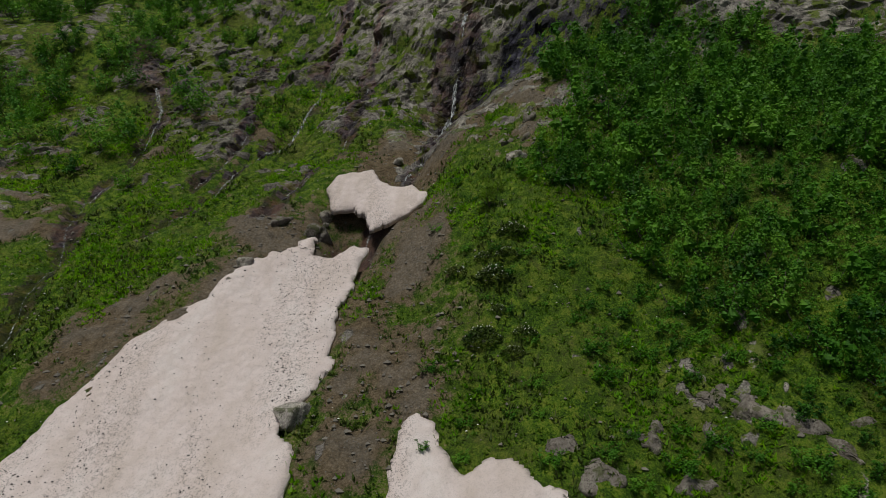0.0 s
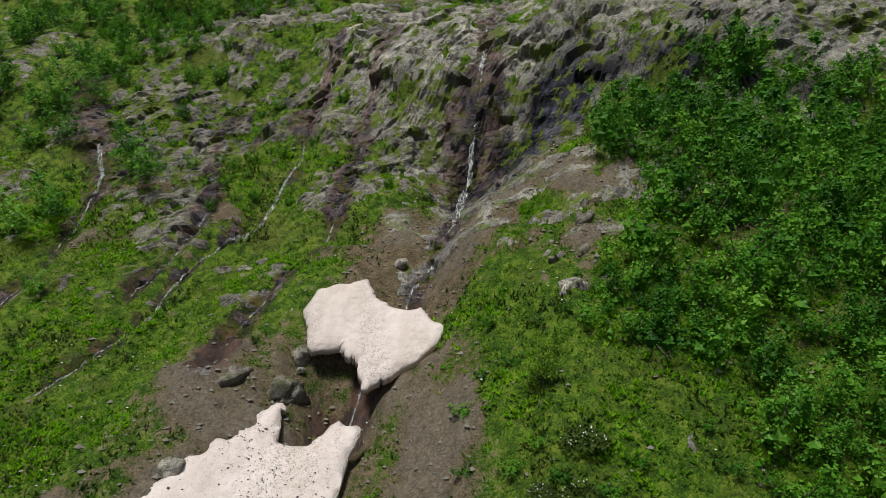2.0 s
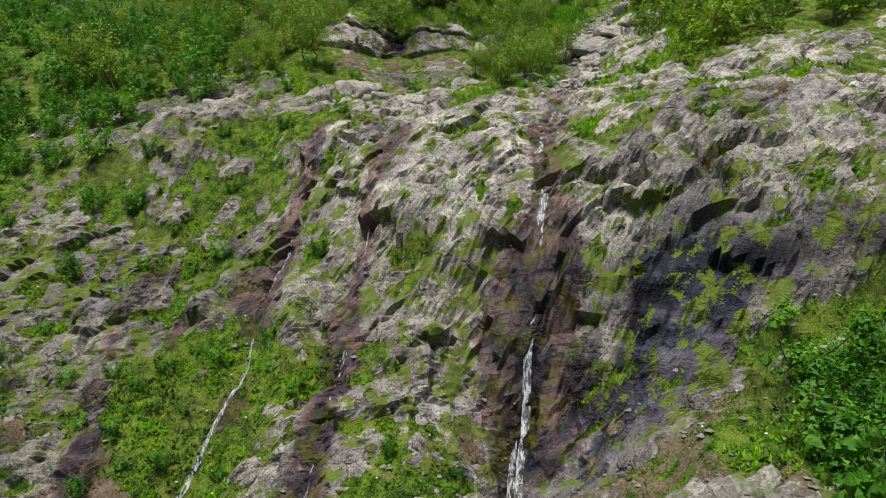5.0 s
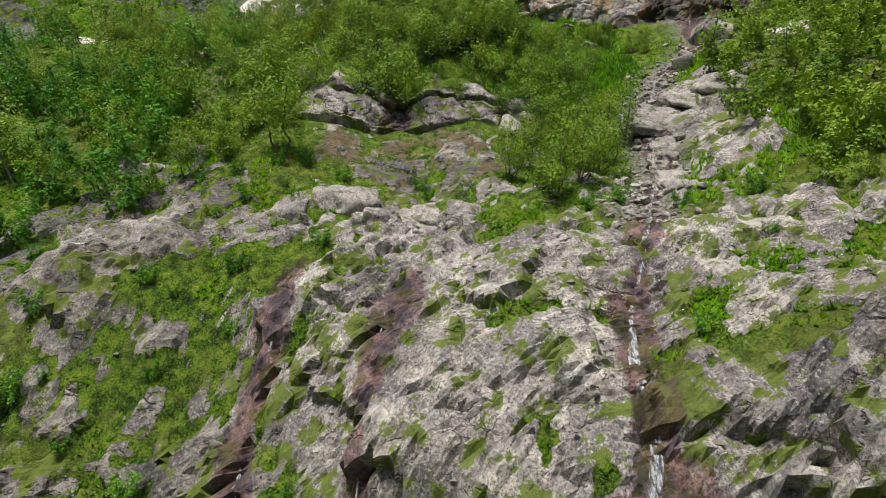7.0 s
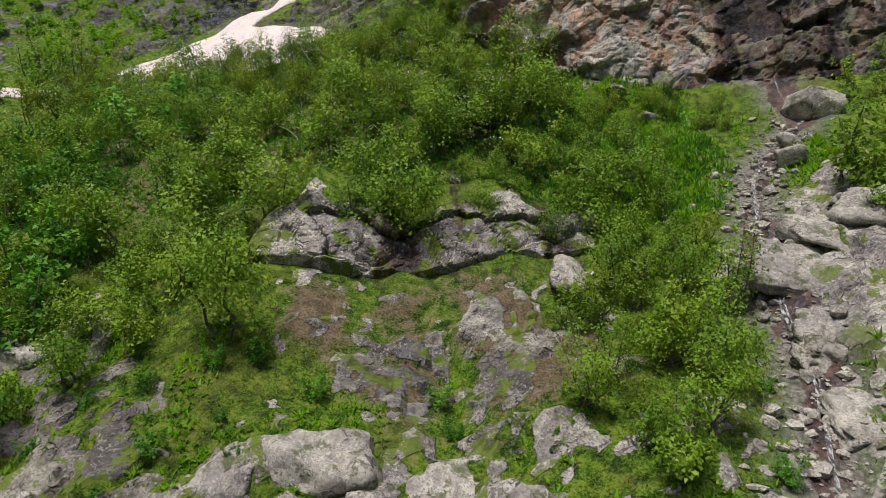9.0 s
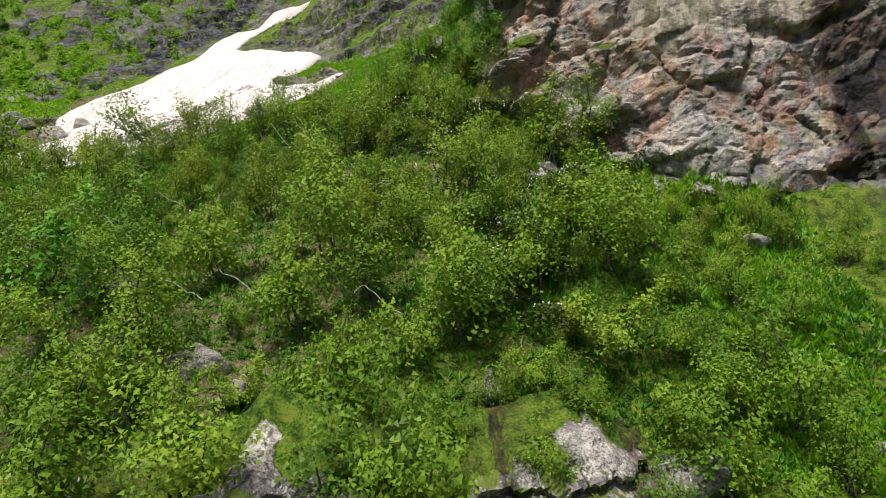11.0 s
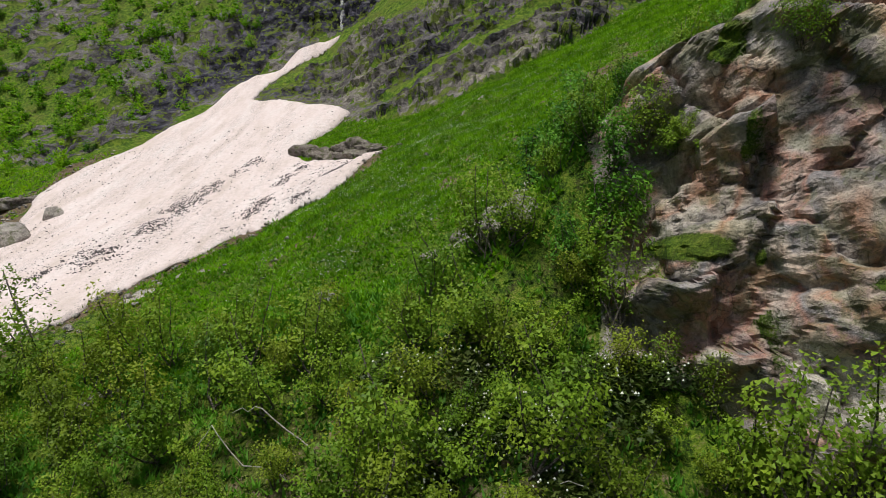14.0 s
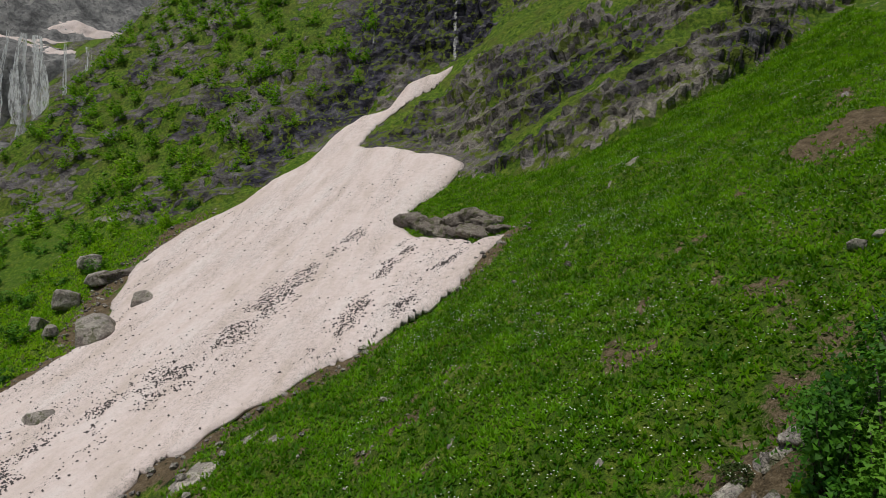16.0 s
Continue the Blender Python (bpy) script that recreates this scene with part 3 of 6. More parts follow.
TROUGH = [(-30.5, 101.5), (-28.6, 104.7), (-27, 107.4), (-25.2, 109.6), (-23.5, 111.1), (-21.4, 112.2), (-19.4, 113.7), (-17.3, 115.4), (-15.4, 117.4), (-14.4, 120), (-13.7, 121.8), (-15.8, 122.6), (-17.2, 125.4),
          (-21.6, 128.2), (-24.1, 130.6), (-23, 134.2), (-21.2, 136.6), (-20.1, 139.8), (-22, 142), (-26.7, 145.3), (-30.3, 147.7), (-35.0, 149.6), (-34.7, 152.8), (-33.1, 156.6), (-31, 159.5), (-27.7, 161.4), (-26.2, 163.6)]
TROUGH += [(-30, 163), (-32.6, 162.2), (-34, 158.8), (-37.6, 157.5), (-40, 154), (-41.5, 149.1), (-44.6, 146.6), (-45.8, 142.6), (-50.2, 139), (-51.7, 136.5), (-52, 133.5), (-48, 126.2), (-46.3, 123.7), (-45.2, 120.2), (-46.5, 117.2), (-47.4, 115.2),
           (-46, 106), (-42, 96), (-37, 92), (-32, 96)]
BLOCK = [(16.2, 73.0), (18, 72.6), (19.4, 73.4), (20.6, 75), (19, 75.6), (17.2, 75)]


def inside(poly, x, y):
    """Distance inside a closed outline (minus: outside)."""
    ring = list(poly) + [poly[0]]
    d, _ = along(ring, x, y)
    odd = np.zeros(np.shape(x), bool)
    for (ax, ay), (bx, by) in zip(ring, ring[1:]):
        hit = (ay > y) != (by > y)
        odd ^= hit & (x < (bx - ax) * (y - ay) / (by - ay + 1e-12) + ax)
    return np.where(odd, d, -d)


def blob(cx, cy, rx, ry, turn=0.0, x=None, y=None):
    x, y = (XX, YY) if x is None else (x, y)
    c, s = math.cos(radians(turn)), math.sin(radians(turn))
    u, v = (x - cx) * c + (y - cy) * s, -(x - cx) * s + (y - cy) * c
    return np.exp(-((u / rx) ** 2 + (v / ry) ** 2))


def line_at(k, x, what=0):
    return np.interp(x, EAST, BREAKS[k][what])


Z_SMOOTH = ZZ.copy()
foot, brow = line_at(5, XX), line_at(7, XX)
wall_foot, wall_top = line_at(11, XX), line_at(12, XX)
near = (YY < 175) & (YY > 5) & (XX > -120) & (XX < 60)
d_main, _ = along(MAIN, XX, YY)
d_west, _ = along(WEST, XX, YY)
d_mid, _ = along(MID, XX, YY)
d_far, _ = along(FAR_WEST, XX, YY)
d_br, _ = along(BRANCH, XX, YY)

n_big = fbm(XX, YY, None, 5.0, 4, 3)
n_mid = fbm(XX, YY, None, 1.7, 4, 9)
n_small = fbm(XX, YY, None, 0.6, 3, 21)
wall = step(-3.4, -1.8, XX) * step(-0.9, 0.2, YY - wall_foot) * step(1.6, 0.2, YY - wall_top)
cliff = step(-1.5, 0.5, YY - foot) * step(5.5, 1.5, YY - brow)
cliff = cliff * (0.78 + 0.22 * step(-13, -5, XX))
upper = step(54, 57, YY) * step(67, 61, YY)
back_rock = step(-2, 6, 78 + 1.42 * (YY - 160.3) - Z_SMOOTH + 6) * step(128, 142, YY)

env = -0.62 + 0 * XX
env = np.maximum(env, -0.62 + (0.78 + 0.2 * step(2, 7, XX)) * cliff)
env = env + 0.5 * upper * blob(6.5, 58, 7, 5) + 0.5 * blob(0.5, 54.5, 5, 3.5) + 0.62 * upper * blob(-4, 61.5, 10, 4) + 0.5 * blob(-17, 63, 7, 4) + 0.35 * blob(-3, 67, 5, 2)
env = env + 0.42 * blob(7.0, 40.5, 2.8, 3.0) + 0.62 * blob(11.5, 21.6, 5, 3.0, 20) + 0.35 * blob(-25, 52.5, 6, 4)
env = env + 0.36 * step(36, 42, YY) * step(53, 49, YY) + 0.95 * blob(-3.5, 65.8, 6, 2.8) + 0.15 * blob(1.5, 44.5, 4, 3.5) + 0.35 * blob(-6.5, 47.5, 6, 4) + 0.3 * blob(9.5, 65, 3, 6, -25) + 1.1 * blob(10.0, 67.5, 2.8, 7, -25)
ribs = fbm(0.4 * XX + 0.15 * YY, 1.5 * (YY + 0.5 * Z_SMOOTH), None, 1.9, 4, 33)
env = env + 0.55 * ribs * step(34, 39, YY) * step(56, 52, YY) + 0.8 * ribs * blob(5.0, 38, 4.5, 6) + 0.5 * blob(3.9, 36.2, 3.0, 2.2)
for cx, cy, rx, ry, turn in ((4.2, 53.4, 0.7, 0.7, 0), (6.0, 51.6, 1.3, 0.5, -25), (7.2, 49.2, 1.7, 0.5, -35), (2.7, 52.8, 0.45, 0.4, 0), (-0.8, 51.7, 0.4, 0.6, 0), (0.7, 51.1, 0.5, 0.45, 0), (-1.2, 54.6, 1.0, 0.35, 0), (-8.0, 54.0, 0.6, 0.5, 0), (-3.5, 51.5, 0.8, 0.4, 0), (-8.6, 59.1, 1.4, 0.6, 0), (-12.3, 58.8, 1.8, 0.6, 0)):
    env = env - 1.2 * blob(cx, cy, rx, ry, turn)
buttress = blob(-8.5, 52.2, 1.1, 1.5, 15) + blob(-3.4, 50.4, 1.3, 1.0) + 0.9 * blob(-12.6, 53.0, 1.0, 1.0)
env = env + 0.9 * buttress
env = env + 0.45 * blob(-2.5, 96.5, 3.5, 1.4, 30) + 0.4 * blob(7.5, 82.5, 4, 1.2, -20)
crag_foot = np.interp(XX, [-36, -20, -7, 2, 9, 16, 40], [150, 138, 134, 135, 140, 146, 165])
strata = YY * 0.35 + Z_SMOOTH - np.where(XX > -33, 0.35, -0.15) * (XX + 33) + 1.6 * fbm(XX, YY, None, 6, 3, 83)
ledge = step(0.55, 0.85, (strata / 3.4) % 1.0)
rocky_far = 0.85 * step(-1.5, 1.5, YY - crag_foot) * step(-40, -34, XX) * (0.55 + 0.45 * step(26, 8, YY - crag_foot))
west_foot = step(138, 142, YY - 0.3 * np.clip(-50 - XX, -5, 30)) * step(-42, -46, XX)
high = np.clip(rocky_far + np.maximum(west_foot, step(148, 154, YY)), 0, 1)
behind = high * step(-0.5, 0.5, (YY - 149 - 0.35 * (XX + 36)) / 4 - 6 * rocky_far)
bare = np.clip(sum(blob(cx, cy, rx, ry) for cx, cy, rx, ry in ((-36, 165, 10, 6), (-43, 158.5, 7, 4), (-49.5, 153.5, 6, 4), (-46.5, 146.5, 4, 3.5), (-54, 144.5, 5, 2.5), (-27, 168, 5, 7), (-41, 173, 7, 4),
           (-81.4, 168.2, 3, 2), (-88.5, 161, 3, 5), (-73.7, 160.8, 4, 2), (-61.8, 162.9, 3, 1.6), (-65, 159.2, 3, 1.3), (-60, 149, 3, 1.5))), 0, 1)
rim_edge, _ = along([(-32, 154), (-27.3, 161.6), (-23.7, 164.4), (-19.5, 163.5), (-10.4, 157.2), (4, 152)], XX, YY)
ramp_edge, _ = along([(-15.6, 140.6), (-12.8, 139.8), (-5, 140), (4, 143.5)], XX, YY)
soil = 1.6 * np.exp(-(rim_edge / 2.2) ** 2) + 1.7 * np.exp(-(ramp_edge / 0.9) ** 2)
env = env + 1.15 * rocky_far + 0.85 * rocky_far * (0.7 - 0.55 * ledge) - soil * step(-38, -33, XX) + 0.9 * blob(-18.5, 128.6, 5.2, 1.4, -30)
env = env + behind * (0.8 + 1.2 * bare - 0.55 * ledge + 0.8 * fbm(XX, YY, None, 5, 3, 87))
env = env + 2.2 * wall
runnel = np.exp(-(np.minimum(np.minimum(d_west, d_mid), np.minimum(d_far, d_br)) / (0.55 + 0.2 * n_mid)) ** 2) * step(-0.5, 0.2, n_mid + n_big)
brook = np.exp(-(d_main / (0.95 + 0.35 * n_mid)) ** 2) * step(36, 40, YY) * step(50, 47.5, YY)
env = env + 0.9 * runnel * step(34, 40, YY) + 1.0 * brook
under_snow = np.zeros(XX.shape)
for ring in (TONGUE, BRIDGE, REMNANT, TROUGH, BLOCK):
    under_snow = np.maximum(under_snow, step(-0.3, 0.3, inside(ring, XX, YY)))
px, py, pz = XX[near], YY[near], Z_SMOOTH[near]
wob = [fbm(px, py, pz, 1.6, 3, 40 + q) * 0.55 for q in (0, 7, 14)]
ca, cb = math.cos(0.6), math.sin(0.6)
qx, qy, qz = (px + wob[0]) * ca + (pz + wob[2]) * cb, py + wob[1], (pz + wob[2]) * ca - (px + wob[0]) * cb
_, gap1, val1, tilt1 = cells(qx, qy * 0.8, qz * 1.9, 2.7, 51)
_, gap2, val2, tilt2 = cells(qx * 1.3, qy, qz * 0.75, 0.95, 61)
blocks = np.zeros(XX.shape)
blocks[near] = 0.45 * (val1 - 0.5) + 0.35 * (val2 - 0.5) - 0.75 * np.exp(-(gap1 / 0.09) ** 2) * step(-0.35, 0.15, n_mid[near]) - 0.3 * np.exp(-(gap2 / 0.1) ** 2) * step(-0.1, 0.4, n_small[near])
_, _, val3, tilt3 = cells(qx, qy, qz * 1.3, 7.5, 71)
_, _, val4, tilt4 = cells(qx, qy * 1.2, qz, 0.5, 76)
rock = step(-0.16, 0.16, env + 0.34 * n_big + 0.26 * n_mid + 0.28 * n_small + blocks * (1 - wall)) * (1 - under_snow)
heap = step(-0.3, 0.5, env + 0.34 * n_big + 0.15 * n_mid + 0.6 * blocks * (1 - wall)) * (1 - under_snow)
rock = np.where(near | (YY >= 175), rock, 0)

gully = np.exp(-(d_main / 1.7) ** 2) * step(50, 47, YY)
for d, w in ((d_west, 0.55), (d_mid, 0.5), (d_far, 0.7), (d_br, 0.4)):
    gully = np.maximum(gully, (0.75 - 0.6 * step(48, 51.5, YY)) * np.exp(-(d / w) ** 2))
bed = np.exp(-(d_main / 1.1) ** 2) * step(57.5, 60, YY)
dirt = 0.95 * np.exp(-(d_main / 3.2) ** 2) * step(46, 41, YY) + 0.7 * blob(-2.2, 43, 3.2, 4.5) + 0.6 * blob(-1.8, 24, 2.6, 6) + 0.42 * blob(-1, 30, 1.8, 6)
pit = blob(-5.3, 34.3, 1.7, 2.6, 25)
dirt = dirt + (0.45 + 0.5 * n_mid) * (blob(2.6, 41, 2.8, 5, -10) + 0.6 * blob(3.5, 36.5, 3, 2.5)) + 0.35 * blob(-3.8, 41.5, 2.2, 3.5)
dirt = dirt + 1.2 * pit + 1.05 * blob(-4, 65.8, 5.2, 2.9) + 0.5 * blob(-11, 34, 3.5, 2, 40) + 0.4 * blob(-15.5, 27, 2.0, 5, -28) + 1.4 * blob(3.7, 114.6, 2.6, 1.8, 35) + 0.5 * blob(5.5, 119, 3, 1.2, 35) + 0.8 * blob(-4.4, 98.8, 3.4, 0.8, 33) + 0.4 * step(0.6, 0.85, fbm(XX, YY, None, 1.3, 3, 91)) * step(93, 96, YY) * step(124, 116, YY) + 0.9 * blob(-13.2, 123.5, 3.4, 1.3, 70)
dirt = dirt + 0.5 * step(0.15, 0.7, fbm(0.5 * XX, 1.3 * YY, None, 1.6, 4, 35)) * step(33, 37, YY) * step(52, 49, YY) + 0.5 * step(0.1, 0.7, ribs) * blob(5, 38, 4, 5)
dirt = dirt + 0.7 * blob(-3.5, 97.5, 4.0, 0.9, 33) + 0.5 * blob(-11, 75.5, 2, 1.5)
shores = [(-48, 106), (-48.5, 114), (-47, 119), (-48, 123), (-51, 128), (-54, 135), (-50, 140.5)]
d_shore, _ = along(shores, XX, YY)
dirt = dirt + 0.9 * np.exp(-(d_shore / 1.6) ** 2)
d_edge, _ = along([(-30, 101), (-28.2, 104.7), (-24.9, 109.4), (-21.2, 111.9), (-17.1, 115.1), (-15.2, 117.2), (-13.6, 121)], XX, YY)
dirt = np.clip(dirt + 0.6 * np.exp(-(d_edge / 0.9) ** 2), 0, 1)
dirt = np.maximum(pit, np.clip(dirt + (0.45 * n_big + 0.3 * n_mid) * step(0.02, 0.5, dirt) + 0.22 * step(0.35, 0.9, n_big + 0.5 * n_mid) * step(60, 52, YY), 0, 1))

fall = step(46.5, 49, YY) * step(58, 55, YY)
wet = 0.95 * np.exp(-(d_main / (0.5 + 1.0 * step(51.4, 50.2, YY))) ** 2) * fall + 0.95 * blob(0.8, 49.7, 1.7, 0.9) + 0.8 * blob(1.6, 47.6, 2.2, 1.4) + 1.0 * blob(-4.5, 56.9, 0.9, 1.3)
wet = wet + 0.95 * np.exp(-(d_west / (0.75 + 0.3 * n_mid)) ** 2) * step(51.5, 53, YY) + 0.9 * blob(-10.9, 53.6, 1.2, 0.9) + 0.95 * np.exp(-(d_mid / (0.6 + 0.25 * n_mid)) ** 2) * step(49, 51, YY) * step(57, 55.6, YY) + 0.85 * np.exp(-(d_far / 1.4) ** 2) * step(47, 49.5, YY)
wet = wet + 0.85 * blob(-15.6, 54.8, 1.3, 0.6) + 0.8 * blob(-13.7, 52.6, 0.5, 1.0)
for d in (d_main, d_west, d_mid, d_far, d_br):
    wet = np.maximum(wet, (0.5 + 0.5 * step(-0.35, 0.35, n_mid)) * np.exp(-(d / (0.8 + 0.3 * n_mid)) ** 2))
wet = wet + 1.1 * wall * (blob(17, 86, 4.0, 12) + 0.3 * blob(10.8, 86, 1.0, 10)) + 0.5 * blob(-11, 71.3, 0.6, 2) + 0.6 * blob(-6.7, 70.8, 0.7, 2.2)
wet = np.clip(wet + 0.55 * pit + 0.45 * blob(-2.5, 69.5, 3, 1.2), 0, 1)
warm = np.clip(wall * 1.0, 0, 1)
murk = wall * (0.95 * step(11.5, 13.5, XX) + 0.45 * blob(4.2, 87.5, 0.9, 9) + 0.35 * blob(1.5, 90.5, 2.0, 2.5))
# Violet also blackens the lower cliff: shade under the overhang put into colour.
overhang_line, _ = along([(5.2, 48.6), (7, 47.9), (8.8, 46.7), (10.5, 46.1), (12.3, 44.6), (16.2, 43.4)], XX, YY)
violet = murk + 0.8 * np.exp(-(overhang_line / (0.5 + 0.2 * n_mid)) ** 2) + 0.5 * brook + 0.7 * runnel * step(52, 49.5, YY) + behind * (0.55 + 0.45 * bare) + rocky_far * np.clip(0.45 + 0.55 * step(0.0, 0.4, fbm(XX, YY, None, 4, 3, 93)) + blob(-17, 151, 3, 3.5) + blob(-9.5, 144, 3.5, 2.5, 20) - blob(-20.5, 146, 2, 3) - blob(-2.5, 134.5, 4, 3), 0, 1) + 0.85 * step(-1.5, 1.5, XX) * step(12, 9, XX) * step(18.6, 16.4, Z_SMOOTH + 0.8 * n_mid) * step(44.5, 46.5, YY) * step(53, 51, YY) * (0.4 + 0.6 * step(-0.35, 0.15, n_mid + n_big)) + 0.8 * blob(13.5, 43.9, 5, 0.9) * step(-0.5, 0.1, n_mid) + 0.5 * blob(4, 45.6, 1.5, 1.2) + 0.5 * blob(10.5, 50.5, 5, 2.2) * step(-0.1, 0.4, n_mid + n_big) + 0.5 * blob(-4.5, 56.9, 1.0, 1.3) + 0.55 * blob(-3.5, 65.8, 5, 3) * step(-0.1, 0.3, n_mid) + 0.6 * blob(-16, 53.6, 6, 1.6) * step(-0.2, 0.3, n_mid) + 0.5 * blob(-18, 62, 5, 2.5) * step(-0.1, 0.3, n_mid)
# Earth colour under the scrub: litter, and the shade between shrubs painted in.
litter_shade = np.clip(1.3 * blob(-10, 83, 12, 7, 10) + 1.0 * blob(-15, 75, 10, 5) + 1.2 * blob(14, 36, 7, 9) + blob(17, 66, 6, 8), 0, 1)
dirt = np.maximum(dirt, 0.48 * litter_shade)
lush = step(90, 95, YY) * step(128, 118, YY) * step(-28, -18, XX) + blob(6.3, 75.5, 1.8, 5, -12) + 0.45 * step(48, 34, YY) + blob(9, 61.5, 3, 2) + step(124, 130, YY) * (1 - high)
lush = lush + 0.25 * high
gravel = np.clip(bed * 1.2 + 0.35 * step(0.5, 0.9, dirt) * step(-0.1, 0.5, n_mid) * step(48, 44, YY), 0, 1)
dull = 1.0 * rocky_far + 0.75 * step(20, 16.5, Z_SMOOTH + n_mid) * step(48, 50, YY) * step(57, 55, YY) + 0.8 * blob(-4, 65.5, 6, 3) + wall * step(3.8, 5.2, XX) * step(12.6, 11.2, XX) * step(48.5, 51, Z_SMOOTH) + 0.55 * step(49.5, 45.5, YY) + 0.85 * step(-7, -13, XX) * step(72, 64, YY)

# Hollows of the water courses, rough stone, tussocky turf.
Z_BED = Z_SMOOTH + near * ((0.16 * n_mid + 0.05 * n_small) * (0.4 + 0.6 * (1 - rock)) + 0.11 * n_small * (1 - rock) * step(60, 54, YY)) + near * 0.35 * n_big
carve = 0.75 * gully * (1 - fall) + 0.5 * np.exp(-(d_main / 1.0) ** 2) * fall + 0.35 * bed
carve = carve + 2.1 * blob(-5.1, 34.7, 1.2, 2.4, 25)
Z_BED = Z_BED - carve
ZZ = Z_BED
rk, wl = heap[near], wall[near]
push = rk * (0.2 + 0.3 * (val1 - 0.5) + 0.10 * (val2 - 0.5) + 0.30 * tilt1 + 0.20 * tilt2 + 0.14 * tilt4 + 0.03 * (val4 - 0.5) - 0.2 * np.exp(-(gap1 / 0.06) ** 2) - 0.08 * np.exp(-(gap2 / 0.1) ** 2) + 0.06 * fbm(px, py, pz, 1.4, 2, 77))
push = push * (1 - wl) - 0.5 * wl
brow_z, edge_x = line_at(7, px, 1), step(0.5, 3.5, px) * step(19, 14, px) * step(60, 57, py)
push = push + edge_x * (0.3 * np.exp(-((pz - brow_z + 2.2) / 1.1) ** 2) - 0.3 * np.exp(-((pz - brow_z + 4.6) / 1.3) ** 2))
push = push - step(54, 51, py) * (0.6 * np.exp(-((px - 5.5) / 0.9) ** 2 - ((pz - 17.8) / 0.9) ** 2) + 0.5 * np.exp(-((px + 0.7 * pz - 21.9) / 0.35) ** 2 - ((px - 8.0) / 1.3) ** 2))
push = push + 1.0 * buttress[near]
push = push * (1 - 0.75 * gravel[near]) * (1 + 0.2 * back_rock[near])
bands = (strata[near] / 3.4) % 1.0
push = push + (0.6 * (val3 - 0.5) + 0.25 * tilt3 + 0.9 * (0.5 - bands) * step(1.0, 0.86, bands)) * step(126, 138, py) * (1 - under_snow[near]) * (0.35 + 0.65 * rk)
push = push * step(0.2, 4.0, -inside(TROUGH, px, py) + 9 * step(128, 122, py))
gxz, gyz = np.gradient(Z_SMOOTH, GX, axis=0), np.gradient(Z_SMOOTH, GY, axis=1)
ln = np.sqrt(gxz ** 2 + gyz ** 2 + 1)
PX, PY, PZ = XX.copy(), YY.copy(), ZZ.copy()
PX[near] -= push * (gxz / ln)[near]
PY[near] -= push * (gyz / ln)[near]
PZ[near] += push / ln[near]
ZZ = PZ


def sheet_mesh(name, X, Y, Z, mat, keep=None):
    """A grid of places as one mesh."""
    nx, ny = X.shape
    co = np.stack([X, Y, Z], -1).reshape(-1, 3)
    idx = np.arange(nx * ny).reshape(nx, ny)
    f = np.stack([idx[:-1, :-1], idx[1:, :-1], idx[1:, 1:], idx[:-1, 1:]], -1).reshape(-1, 4)
    if keep is not None:
        f = f[keep.reshape(-1)[f].all(1)]
        used = np.unique(f)
        lut = np.zeros(len(co), int)
        lut[used] = np.arange(len(used))
        co, f = co[used], lut[f]
    return raw_mesh(name, co, f, mat, True)


def raw_mesh(name, co, faces, mat, smooth=False):
    """A mesh from arrays: all faces with the same number of corners."""
    me = bpy.data.meshes.new(name)
    me.vertices.add(len(co))
    me.vertices.foreach_set("co", np.ascontiguousarray(co, dtype=np.float32).ravel())
    me.loops.add(faces.size)
    me.loops.foreach_set("vertex_index", np.ascontiguousarray(faces, dtype=np.int32).ravel())
    me.polygons.add(len(faces))
    me.polygons.foreach_set("loop_start", np.arange(0, faces.size, faces.shape[1], dtype=np.int32))
    me.polygons.foreach_set("use_smooth", np.full(len(faces), smooth))
    me.update(calc_edges=True)
    me.materials.append(mat)
    return me


ground_mesh = sheet_mesh("ground", PX, PY, PZ, M_GROUND)
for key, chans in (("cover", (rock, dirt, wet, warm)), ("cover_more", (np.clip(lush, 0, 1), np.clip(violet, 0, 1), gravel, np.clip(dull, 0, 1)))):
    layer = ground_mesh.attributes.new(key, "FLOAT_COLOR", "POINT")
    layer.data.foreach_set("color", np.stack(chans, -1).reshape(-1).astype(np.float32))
hard = 0.25 * (rock[:-1, :-1] + rock[1:, :-1] + rock[1:, 1:] + rock[:-1, 1:]) > 0.5
hard &= (YY[:-1, :-1] < 100) | ((XX[:-1, :-1] > -38) & (YY[:-1, :-1] > 120))
ground_mesh.polygons.foreach_set("use_smooth", ~hard.reshape(-1))
ground = tagged(new("ground", ground_mesh), "steep green mountainside with grey rock cliffs and brown gullies", "mountainside", kind="structure")

